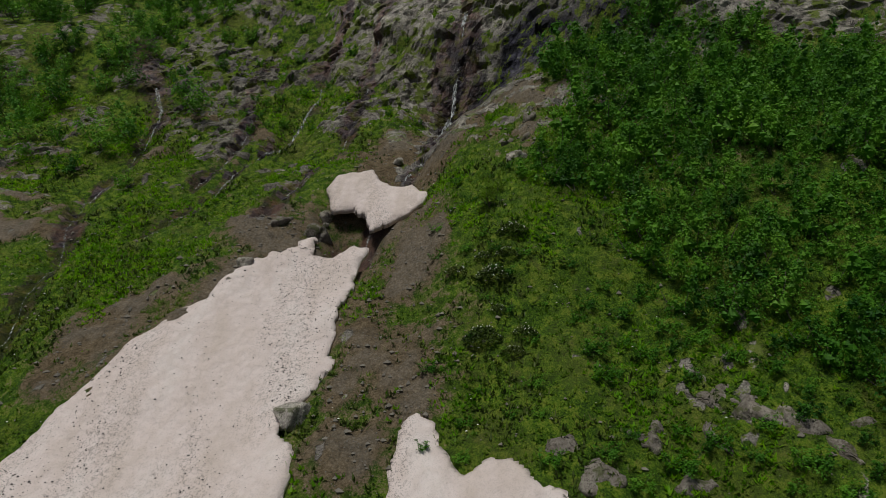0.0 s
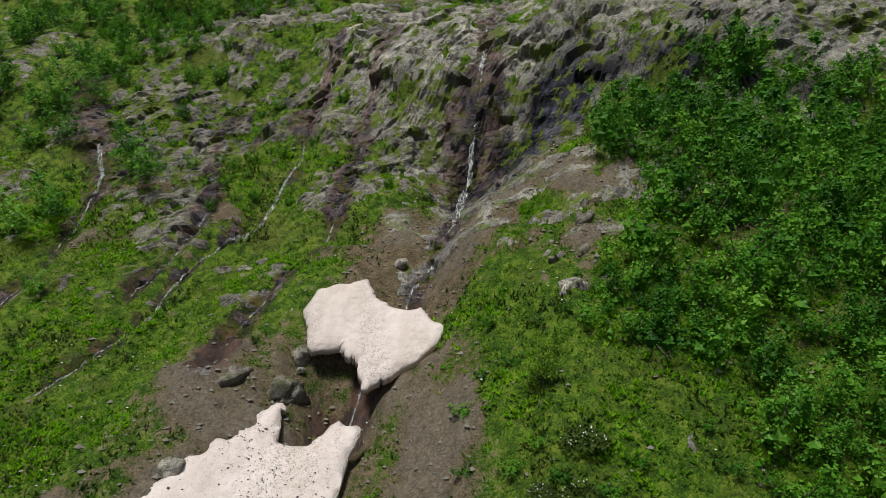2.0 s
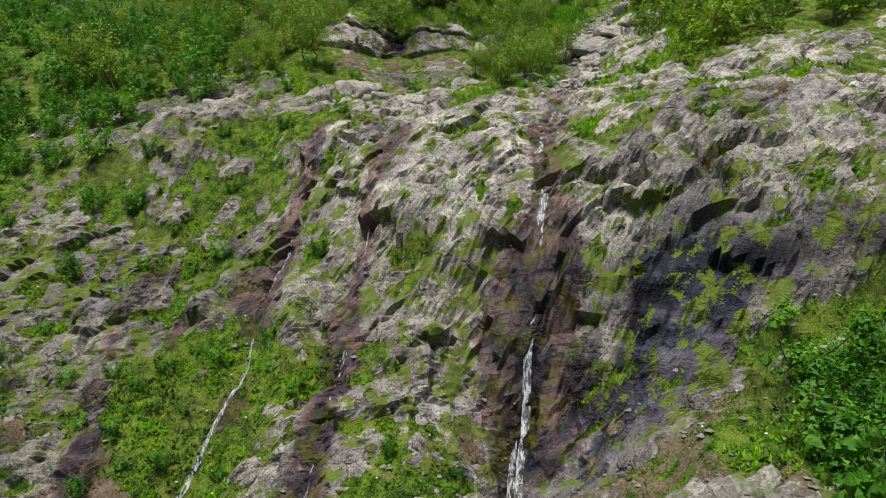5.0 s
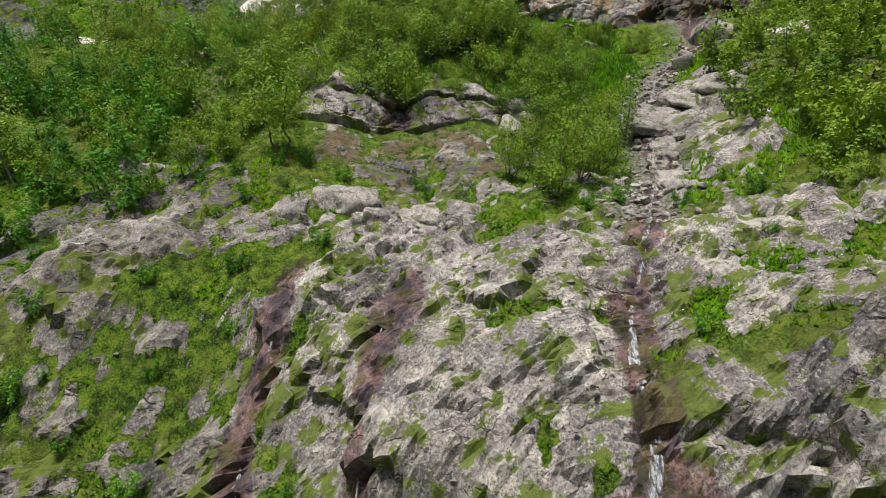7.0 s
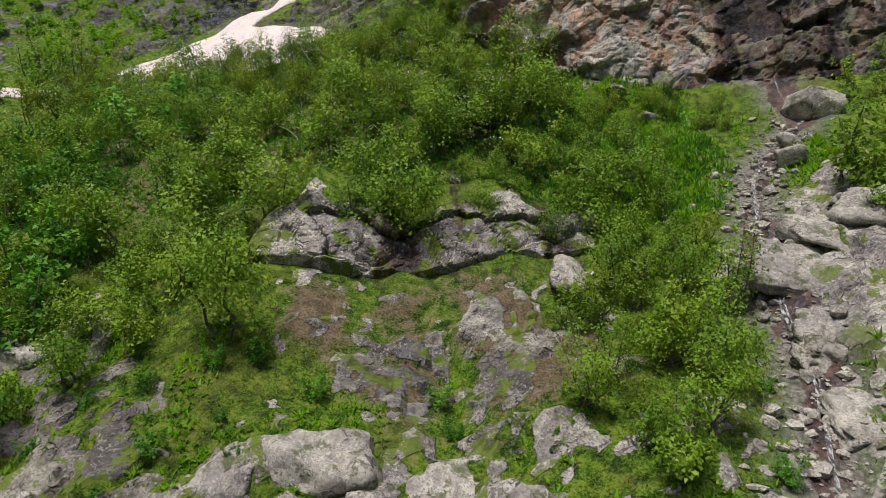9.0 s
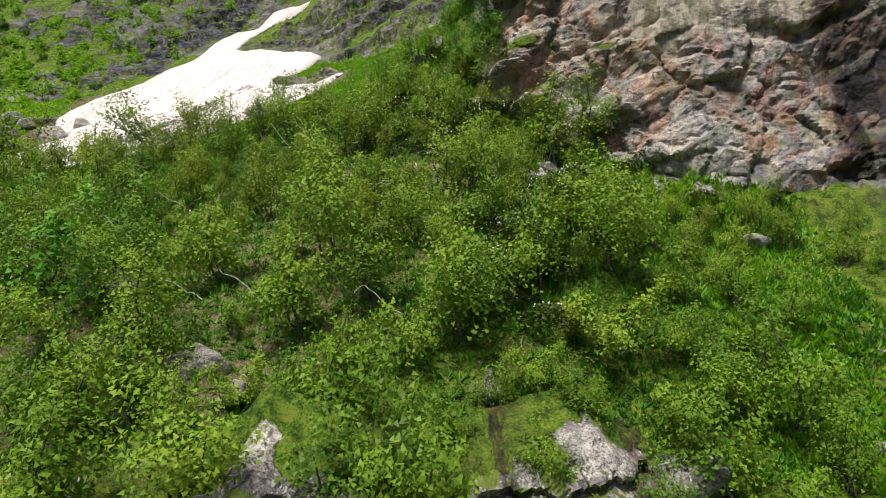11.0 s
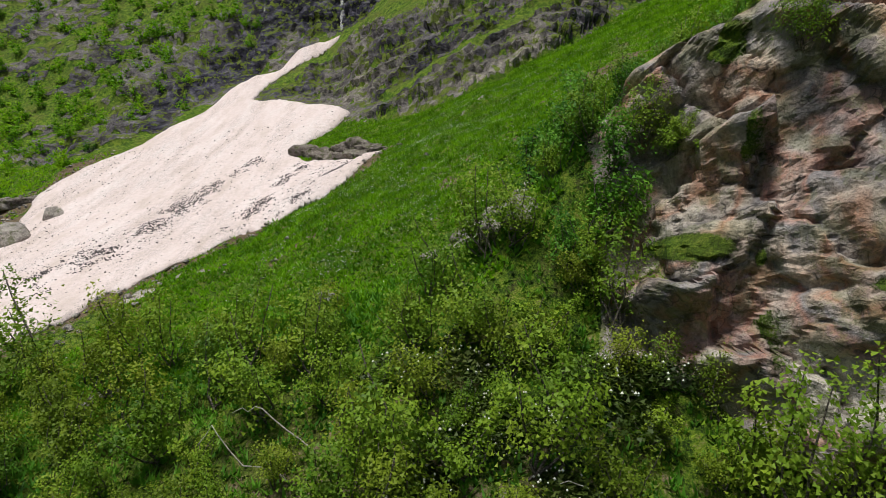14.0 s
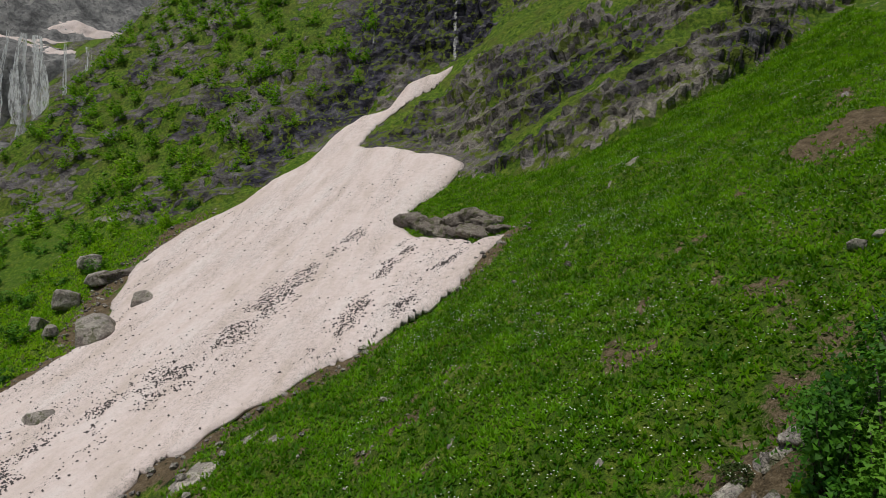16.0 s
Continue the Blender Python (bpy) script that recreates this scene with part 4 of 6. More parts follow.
# ---- the rock wall above the bench, a sheet of its own in front of the slope ----
def rock_wall():
    """Broken wall: jutting blocks, slanting ledges, a smooth pale panel high up on its eastern part."""
    s, v = np.meshgrid(np.arange(-3.0, 24, 0.13), np.linspace(0, 1, 130), indexing="ij")
    f_y, f_z, t_y, t_z = (np.interp(s, EAST, BREAKS[k][w]) for k, w in ((11, 0), (11, 1), (12, 0), (12, 1)))
    x, z = s.copy(), f_z - 1.2 + v * (t_z - f_z + 1.3)
    u = (z - f_z) / (t_z - f_z)
    y = f_y + (t_y - f_y) * u
    a = math.cos(0.5), math.sin(0.5)
    wx, wy, wz = (fbm(x, y, z, 2.2, 3, 140 + 7 * q) * 0.5 for q in range(3))
    ux, uz = (x + wx) * a[0] + (z + wz) * a[1], (z + wz) * a[0] - (x + wx) * a[1]
    _, g1, v1, t1 = cells(ux, y + wy, uz * 1.5, 3.4, 151)
    _, g2, v2, t2 = cells(ux * 1.2, y + wy, uz, 1.3, 161)
    _, _, v3, t3 = cells(ux, y + wy, uz * 1.4, 0.5, 171)
    panel = step(3.6, 5.4, x + 0.5 * v1) * step(49.2, 50.6, z + 0.8 * v1) * step(13.5, 12, x)
    band = ((z - 0.4 * x + 0.8 * fbm(x, y, z, 3, 2, 79)) / 3.0) % 1.0
    rough = 1 - 0.72 * panel
    out = 0.7 * (v1 - 0.5) * (0.4 + 0.6 * rough) + rough * (0.36 * t1 + 0.22 * (v2 - 0.5) + 0.3 * t2 + 0.1 * (v3 - 0.5) + 0.2 * t3 - 0.2 * np.exp(-(g1 / 0.05) ** 2) - 0.1 * np.exp(-(g2 / 0.07) ** 2))
    out = out + rough * 0.4 * (band - 0.5) * step(1.0, 0.85, band)
    shelf = np.exp(-((x + 0.3) / 1.2) ** 2 - ((z - 50.2) / 0.45) ** 2) + 0.7 * np.exp(-((x - 3.4) / 0.7) ** 2 - ((z - 49.3) / 0.3) ** 2)
    out = out + 0.9 * np.exp(-((x + 0.3) / 1.3) ** 2 - ((z - 49.3) / 1.0) ** 2)
    cave = 1.3 * np.exp(-((x - 15) / 3.0) ** 2 - ((z - 46.5) / 2.2) ** 2)
    out = (out - cave + 0.35) * step(1.08, 0.93, u) - 1.2 * step(0.97, 1.06, u)
    for axis in (0, 1):
        out = 0.88 * out + 0.06 * (np.roll(out, 1, axis) + np.roll(out, -1, axis))
    curl = np.clip((-1.2 - x + 0.9 * fbm(z, 0 * z, None, 2.0, 3, 197)) / 1.8, 0, 1.3)
    X, Y, Z = x - 0.34 * out + 0.5 * curl, y - 0.94 * out + 4.5 * curl ** 1.5, z + 0.05 * out
    me = sheet_mesh("wall_rock", X, Y, Z, M_GROUND)
    me.polygons.foreach_set("use_smooth", np.zeros(len(me.polygons), bool))
    mossy = np.clip(shelf * 1.1 + step(0.97, 1.0, u) + 0.8 * step(0.3, 0.6, fbm(x, y, z, 1.6, 3, 181)) * step(3.5, 0, x) * step(0.25, 0.5, band), 0, 1)
    run = step(0.15, 0.5, fbm(x * 1.6, 0.12 * z, None, 1.2, 3, 191))
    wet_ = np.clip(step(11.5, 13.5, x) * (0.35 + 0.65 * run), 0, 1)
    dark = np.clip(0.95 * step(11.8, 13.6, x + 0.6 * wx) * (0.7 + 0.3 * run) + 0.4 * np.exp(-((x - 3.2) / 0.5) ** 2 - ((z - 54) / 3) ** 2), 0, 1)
    zero = 0 * x
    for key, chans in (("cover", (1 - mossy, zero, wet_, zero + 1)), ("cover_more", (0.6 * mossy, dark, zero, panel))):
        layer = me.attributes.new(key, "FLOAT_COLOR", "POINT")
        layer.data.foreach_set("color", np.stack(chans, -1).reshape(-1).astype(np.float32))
    return tagged(new("wall_rock", me), "tall broken rock wall, tan and reddish with grey ledges", "cliff", kind="structure")


rock_wall()

# ---- the low ledge of rock across the bench ----
def rock_ledge():
    """A broken band of rock that overhangs a little, with turf on its top."""
    s, v = np.meshgrid(np.arange(-11.4, 2.4, 0.09), np.linspace(0, 1, 56), indexing="ij")
    y0 = np.interp(s, [-11.5, -9, -6, -3.5, -1, 2.4], [68.6, 68.8, 69.3, 69.5, 70.6, 71.6])
    tall = 2.5 * np.interp(s, [-11.4, -10.6, -9, -7.2, -6.0, -5.2, -4, -1.5, 0.6, 2.4], [0.2, 0.7, 1.0, 1.0, 0.85, 0.6, 0.85, 1.0, 0.7, 0.15]) * (1 + 0.12 * fbm(s, 0 * s, None, 1.3, 2, 203))
    z0 = height(s, y0, Z_SMOOTH) - 0.5
    z = z0 + (tall + 0.5) * np.interp(v, [0, 0.68, 0.78, 1], [0, 0.90, 1.02, 1.55])
    y = y0 + 0.5 * np.exp(-((s + 5.5) / 0.7) ** 2) + np.interp(v, [0, 0.12, 0.28, 0.6, 0.70, 0.8, 1], [0.35, 0.2, -0.15, 0.3, 0.75, 1.2, 3.2])
    wx, wz = fbm(s, y, z, 1.5, 3, 205) * 0.4, fbm(s, y, z, 1.5, 3, 207) * 0.3
    _, g1, v1, t1 = cells(s + wx + 0.4 * z, y, (z + wz) * 1.2, 2.6, 211)
    _, g2, v2, t2 = cells(s + wx, y, (z + wz) * 1.2, 0.8, 213)
    out = (0.4 * (v1 - 0.5) + 0.3 * t1 + 0.1 * (v2 - 0.5) + 0.2 * t2 - 0.12 * np.exp(-(g1 / 0.05) ** 2) - 0.04 * np.exp(-(g2 / 0.06) ** 2)) * step(0, 0.15, v) * step(1.0, 0.85, v)
    me = sheet_mesh("ledge_rock", s + 0.1 * out, y - 0.9 * out, z + 0.35 * out, M_GROUND)
    me.polygons.foreach_set("use_smooth", np.zeros(len(me.polygons), bool))
    turf_ = np.clip(step(0.78, 0.9, v + 0.08 * fbm(s, y, None, 0.9, 3, 215)), 0, 1)
    stain = np.clip(step(0.05, 0.35, fbm(s * 1.4, 0.3 * z, None, 1.5, 3, 217) + 0.9 * np.exp(-((s + 5.6) / 0.9) ** 2) - 0.15), 0, 1)
    zero = 0 * s
    for key, chans in (("cover", (1 - turf_, zero, 0.6 * stain, zero)), ("cover_more", (0.3 * turf_, 0.2 * stain, zero, zero))):
        layer = me.attributes.new(key, "FLOAT_COLOR", "POINT")
        layer.data.foreach_set("color", np.stack(chans, -1).reshape(-1).astype(np.float32))
    return tagged(new("ledge_rock", me), "low overhanging band of pale violet-stained rock on the bench", "cliff", kind="structure")


rock_ledge()

# ---- the far valley head: cliff with a wide waterfall ----
def far_height(U, V):
    """Height of the cirque: u runs away from the valley, v across it."""
    X, Y = -8.7 + 0.7071 * (-U + V), 81.5 + 0.7071 * (U + V)
    lip = 250 + 5 * fbm(V, 0 * V, None, 30, 3, 5)
    Z = 84 + 0.06 * (np.minimum(U, 262) - 200) + 40 * step(-7, 4, U - lip) + 0.42 * np.clip(U - 256, 0, 60) + 1.1 * np.clip(U - 320, 0, 999)
    return X, Y, Z + 3.0 * fbm(X, Y, Z, 22, 4, 8) + 1.2 * fbm(X, Y, Z * 0.5, 5, 3, 9), lip


def far_cliff():
    u = np.concatenate([np.arange(150, 240, 10.0), np.arange(240, 262, 0.7), np.arange(262, 420, 3.0)])
    v = np.arange(-140, 70, 2.0)
    U, V = np.meshgrid(u, v, indexing="ij")
    X, Y, Z, lip = far_height(U, V)
    me = sheet_mesh("backdrop", X, Y, Z, M_FAR)
    green = step(-0.2, 0.7, fbm(X, Y, None, 35, 3, 31) + 0.9 * np.exp(-((U - 300) / 20) ** 2) - 0.45)
    layer = me.attributes.new("cover", "FLOAT_COLOR", "POINT")
    zero = 0 * U
    layer.data.foreach_set("color", np.stack([1 - green, zero, zero + 0.3 * step(3, -3, U - lip), zero], -1).reshape(-1).astype(np.float32))
    layer = me.attributes.new("cover_more", "FLOAT_COLOR", "POINT")
    layer.data.foreach_set("color", np.stack([zero, zero + 0.3, zero, zero], -1).reshape(-1).astype(np.float32))
    return tagged(new("backdrop", me), "distant grey cirque with cliffs and snow bands", "mountains", kind="structure")


far_cliff()


# ---- snow ----
def snow_base(x, y, sd):
    return height(x, y, Z_SMOOTH) + (0.12 + 0.23 * np.exp(-np.maximum(sd, 0) / 2)) * height(x, y, n_big)


def snow_patch(outline, spacing, deep, lip, label, wave=0.25, seed=1):
    """A bed of old snow with a blunt melted rim, hollow where the stream runs under it."""
    xs, ys = np.array([p[0] for p in outline]), np.array([p[1] for p in outline])
    gx, gy = np.arange(xs.min() - 1, xs.max() + 1, spacing), np.arange(ys.min() - 1, ys.max() + 1, spacing)
    X, Y = np.meshgrid(gx, gy, indexing="ij")
    sd = inside(outline, X, Y) + wave * fbm(X, Y, None, 1.6, 3, seed) + 0.35 * wave * fbm(X, Y, None, 0.45, 2, seed + 9)
    keep = sd > -0.3 * spacing
    gr = np.gradient(sd, gx, axis=0), np.gradient(sd, gy, axis=1)
    g2 = np.maximum(gr[0] ** 2 + gr[1] ** 2, 0.2)
    rim = np.abs(sd) < 0.9 * spacing
    X, Y = np.where(rim, X - sd * gr[0] / g2, X), np.where(rim, Y - sd * gr[1] / g2, Y)
    sd = np.where(rim, 0.0, np.maximum(sd, 0))
    low = snow_base(X, Y, sd)
    top = low + lip + deep * (1 - np.exp(-sd / 1.2)) - 0.12 * np.exp(-sd / 0.15) + 0.07 * fbm(X, Y, None, 1.1, 3, seed + 3) * step(0, 0.5, sd)
    bottom = low - 0.04
    nx, ny = X.shape
    idx = np.arange(nx * ny).reshape(nx, ny)
    f = np.stack([idx[:-1, :-1], idx[1:, :-1], idx[1:, 1:], idx[:-1, 1:]], -1).reshape(-1, 4)
    f = f[keep.reshape(-1)[f].all(1)]
    edges = np.concatenate([f[:, [a, (a + 1) % 4]] for a in range(4)])
    code = edges[:, 0] * (nx * ny) + edges[:, 1]
    back_code = edges[:, 1] * (nx * ny) + edges[:, 0]
    border = edges[~np.isin(code, back_code)]
    n = nx * ny
    side = np.stack([border[:, 1], border[:, 0], border[:, 0] + n, border[:, 1] + n], -1)
    faces = np.concatenate([f, f[:, ::-1] + n, side])
    co = np.concatenate([np.stack([X, Y, top], -1).reshape(-1, 3), np.stack([X, Y, bottom], -1).reshape(-1, 3)])
    used = np.unique(faces)
    lut = np.zeros(len(co), int)
    lut[used] = np.arange(len(used))
    me = raw_mesh("snow_patch", co[used], lut[faces], M_SNOW, True)
    return tagged(new("snow_patch", me), label, "snow")


snow_patch(TONGUE, 0.16, 0.22, 0.25, "long tongue of dirty pinkish old snow in the gully", 0.22, 3)
snow_patch(BRIDGE, 0.12, 0.35, 0.4, "small snow bridge with a dark melt cave under its rim", 0.14, 14)
snow_patch(REMNANT, 0.14, 0.2, 0.22, "remnant of dirty old snow on brown earth", 0.16, 24)
snow_patch(TROUGH, 0.32, 0.55, 0.25, "broad dirty snowfield filling the avalanche trough", 0.14, 34)
snow_patch(BLOCK, 0.14, 0.9, 0.5, "left-over block of snow below the rock wall", 0.15, 44)
for q, (u, v, a, b) in enumerate([(268, 8, 20, 2.6), (276, -14, 16, 2.6), (288, 4, 26, 3.5), (300, -22, 22, 3.5), (309, 12, 16, 4), (318, -8, 30, 3.0), (330, 10, 14, 4)]):
    t, r = np.meshgrid(np.linspace(0, 2 * math.pi, 48), np.linspace(0, 1, 9), indexing="ij")
    edge = 1 + 0.35 * fbm(np.cos(t) * 2 + q, np.sin(t) * 2, None, 1, 3, 7)
    X, Y, Z, _ = far_height(u + np.sin(t) * b * r * edge, v + np.cos(t) * a * r * edge)
    me = sheet_mesh("snow_band", X, Y, Z + 0.9 * np.sqrt(1 - 0.999 * r ** 2) - 0.25, M_SNOW)
    tagged(new("snow_band", me), "distant white snow band on the high terrace", "snow", "far snow bands")


# ---- rocks ----
OCTA = np.array([(1, 0, 0), (-1, 0, 0), (0, 1, 0), (0, -1, 0), (0, 0, 1), (0, 0, -1)], float)
OCTA_TRI = np.array([(0, 2, 4), (2, 1, 4), (1, 3, 4), (3, 0, 4), (2, 0, 5), (1, 2, 5), (3, 1, 5), (0, 3, 5)])


def rock_mesh(name, seed, size, mat, fine=3, planes=14, rough=0.06, cracks=0.0):
    """An angular block: a ball cut by random planes, with worn edges, cracks and a pitted face."""
    rng = np.random.RandomState(seed)
    bm = bmesh.new()
    bmesh.ops.create_icosphere(bm, subdivisions=fine, radius=1.0)
    me = bpy.data.meshes.new(name)
    bm.to_mesh(me)
    bm.free()
    co = np.empty(len(me.vertices) * 3)
    me.vertices.foreach_get("co", co)
    d = co.reshape(-1, 3)
    nrm = rng.normal(size=(planes, 3))
    nrm[:6] = OCTA * 1.0 + 0.22 * rng.normal(size=(6, 3))
    nrm /= np.linalg.norm(nrm, axis=1)[:, None]
    off = rng.uniform(0.52, 0.88, planes)
    r = off[None, :] / np.maximum(d @ nrm.T, 0.08)
    k = 55.0
    r = -np.log(np.exp(-k * np.minimum(r, 1.4)).sum(1) + np.exp(-k * 1.15)) / k
    p = d * np.clip(r, 0.35, 1.2)[:, None] * np.array(size)[None, :]
    s = float(np.mean(size))
    out = rough * s * fbm(p[:, 0] + seed, p[:, 1], p[:, 2], 0.6 * s, 4, seed)
    if cracks:
        _, gap, val, tilt = cells(p[:, 0] + seed * 3.1, p[:, 1] * 1.3, p[:, 2], cracks, seed)
        out = out + cracks * 0.25 * (val - 0.5) + 0.55 * tilt - cracks * 0.06 * np.exp(-(gap / 0.08) ** 2)
    p = p + d * out[:, None]
    me.vertices.foreach_set("co", p.ravel())
    me.polygons.foreach_set("use_smooth", np.ones(len(me.polygons), bool))
    me.update()
    me.materials.append(mat)
    return me


def set_rock(name, label, category, x, y, size, seed, mat=None, sink=0.3, turn=None, tip=(0, 0), fine=3, group="", cracks=0.0):
    turn = (seed * 47) % 360 if turn is None else turn
    ob = new(name, rock_mesh(name, seed, size, mat or M_ROCK, fine, cracks=cracks))
    ob.matrix_world = pose(x, y, float(height(x, y)) + size[2] * (1 - 2 * sink), tip[0], tip[1], 0) @ pose(0, 0, 0, 0, 0, turn)
    return tagged(ob, label, category, group)


OUT = "pale grey lichen-spotted rock outcrop in the turf"
for q, (x, y, a, b, c, turn, tip) in enumerate([
        (1.5, 72.5, 1.6, 1.1, 1.2, 20, 0), 
        (-7.1, 62.3, 2.1, 1.7, 1.4, 10, -26), (-3.8, 62.0, 2.1, 1.4, 1.1, 5, -26), (-9.7, 61.8, 1.2, 1.2, 1.0, 80, -26), (-18.0, 66.6, 1.7, 1.1, 0.9, -20, -35), (-14.6, 61.3, 2.2, 1.2, 1.1, 15, -35),
        (8.3, 67.6, 1.7, 2.1, 0.6, -30, -30), (10.2, 68.7, 1.8, 1.8, 0.6, -25, -30), (11.9, 68.9, 1.6, 1.6, 0.6, -10, -30), (7.6, 65.0, 1.1, 1.5, 0.5, -30, -30), (6.9, 62.3, 1.3, 1.5, 0.5, 10, -28),
        (-1.9, 60.6, 1.9, 1.1, 0.9, 15, -30), (-15.8, 77.5, 1.6, 1.1, 1.2, 25, -20), (-12.0, 74.9, 1.1, 0.7, 0.7, 15, -20), (0.3, 85.6, 0.9, 0.6, 0.6, 10, -20), (1.4, 85.0, 0.8, 0.5, 0.5, 20, -20), (3.5, 84.9, 0.6, 0.4, 0.4, 0, -20), (7.6, 82.9, 0.9, 0.5, 0.4, -20, -20), (3.7, 35.3, 0.5, 0.3, 0.7, 20, -20), (4.7, 35.1, 0.5, 0.3, 0.8, 15, -20), (5.2, 36.7, 0.5, 0.3, 0.6, 30, -20), (3.9, 33.6, 0.8, 0.5, 0.6, 10, -20), (-6.0, 60.9, 1.0, 0.8, 0.8, 0, -30), (-17.2, 60.9, 1.5, 1.0, 0.9, 20, -35),
        *((x, y, a, 0.8, 0.6, -48, -42) for x, y, a in ((9.9, 21.2, 1.2), (10.6, 20.4, 1.0), (11.5, 20.0, 1.1), (9.0, 20.2, 0.9), (6.8, 20.1, 0.9), (12.6, 18.8, 1.1), (7.8, 18.9, 0.8), (3.9, 19.6, 0.8), (4.7, 18.9, 0.8), (13.4, 19.6, 0.9))),
        (-7.3, 34.6, 1.2, 0.7, 0.8, 50, -20), (-9.2, 34.2, 1.0, 0.6, 0.6, 30, -15), (-6.9, 36.6, 0.9, 0.6, 0.6, 45, -15), 
        (-0.8, 84.5, 1.3, 0.9, 0.8, 0, -10), (-2.1, 98.1, 1.0, 0.45, 0.3, 40, -25), (-3.1, 97.7, 1.1, 0.5, 0.35, 35, -25), (-4.2, 97.1, 1.2, 0.6, 0.4, 30, -25), (-5.2, 96.6, 1.3, 0.6, 0.4, 25, -25), (-6.4, 96.5, 1.3, 0.6, 0.4, 20, -25), (-7.6, 96.2, 1.1, 0.5, 0.35, 20, -25), (-4.9, 95.4, 1.4, 0.6, 0.4, 35, -30), (-5.5, 93.1, 1.2, 0.7, 0.6, 30, -30), (-4.4, 92.0, 1.2, 0.7, 0.6, 20, -30), (-6.4, 94.4, 1.2, 0.6, 0.5, 30, -30)]):
    set_rock("rock_outcrop", OUT, "rock", x, y, (a, b, c), 100 + q, M_BROWN if y < 24 or 34 < y < 37 else M_PALE if 61 < y < 69 else M_ROCK, 0.86 if y < 24 else 0.74 if 33 < y < 42 else 0.62 if y < 60 else 0.70 if y < 64 else 0.78 if y > 90 else 0.55, turn, (tip - 8 if 69 < y < 73 else 8 - tip, 0), 4, "outcrops on the slope", 0.75)

for q, (x, y, a, b, c, turn) in enumerate([(-22.6, 130.6, 2.6, 1.5, 1.0, -30), (-20.4, 129.6, 2.9, 1.7, 1.5, -28), (-18.0, 128.6, 2.6, 1.6, 1.3, -26), (-15.9, 127.4, 2.2, 1.3, 1.0, -40), (-14.6, 124.6, 1.6, 0.9, 0.7, -60), (-18.6, 127.2, 2.4, 1.2, 0.8, -35), (-16.4, 125.8, 2.0, 1.2, 0.8, -40), (-46.8, 136.0, 2.6, 0.9, 0.6, 35), (-49.2, 134.0, 2.2, 0.8, 0.6, 40), (-51.5, 131.5, 2.6, 0.9, 0.7, 50)]):
    set_rock("rock_outcrop", "brown layered rock ledge at the edge of the snow", "rock", x, y, (a, b, c), 160 + q, M_BROWN, 0.5, turn, (16, 0), 5, "ledges by the snow", 0.5)

BOULDER = "loose pale grey boulder lying on the slope"
for q, (x, y, r) in enumerate([(-12.1, 94.8, 0.42), (15.3, 78.2, 1.45), (12.0, 74.0, 0.75), (13.0, 76.2, 0.6), (0.6, 68.9, 1.1), (-2.95, 40.6, 0.42), (-0.9, 44.0, 0.3), (-6.9, 35.9, 0.22), (-9.9, 79.4, 0.3),
                               (-44.4, 120.6, 1.9), (-39.3, 110.7, 1.1), (-43.9, 124.8, 1.0), (-42.8, 114.8, 0.65), (-53.9, 127.4, 1.5), (-53.5, 130.4, 1.3), (-58.2, 134.4, 1.6), (-54.3, 124.8, 1.1), (-50.6, 122.6, 0.8),
                               (-9.8, 30.2, 0.5), (-5.4, 22.4, 0.75), (0.0, 104.0, 0.35), (0.8, 104.3, 0.25), (7.6, 80.2, 0.55), (8.3, 82.9, 0.6), (-10.6, 73.9, 0.6)]):
    set_rock("boulder", BOULDER, "boulder", x, y, (r * 1.15, r * 0.9, r * 0.8), 300 + q, M_PALE, 0.22, None, (0, 0), 4 if r > 0.7 else 3, "boulders")


def scatter(count, x0, x1, y0, y1, weight, seed):
    """Random places in a stretch of the plan, thinned by a weight of 0..1."""
    rng = np.random.RandomState(seed)
    x, y = rng.uniform(x0, x1, count), rng.uniform(y0, y1, count)
    ok = rng.uniform(0, 1, count) < weight(x, y)
    return x[ok], y[ok], rng


def pick(grid):
    return lambda x, y: height(x, y, grid)


GOLD = (1 + 5 ** 0.5) / 2
ICO = np.array([(-1, GOLD, 0), (1, GOLD, 0), (-1, -GOLD, 0), (1, -GOLD, 0), (0, -1, GOLD), (0, 1, GOLD), (0, -1, -GOLD), (0, 1, -GOLD), (GOLD, 0, -1), (GOLD, 0, 1), (-GOLD, 0, -1), (-GOLD, 0, 1)]) / 1.9
ICO_TRI = np.array([(0, 11, 5), (0, 5, 1), (0, 1, 7), (0, 7, 10), (0, 10, 11), (1, 5, 9), (5, 11, 4), (11, 10, 2), (10, 7, 6), (7, 1, 8),
                    (3, 9, 4), (3, 4, 2), (3, 2, 6), (3, 6, 8), (3, 8, 9), (4, 9, 5), (2, 4, 11), (6, 2, 10), (8, 6, 7), (9, 8, 1)])


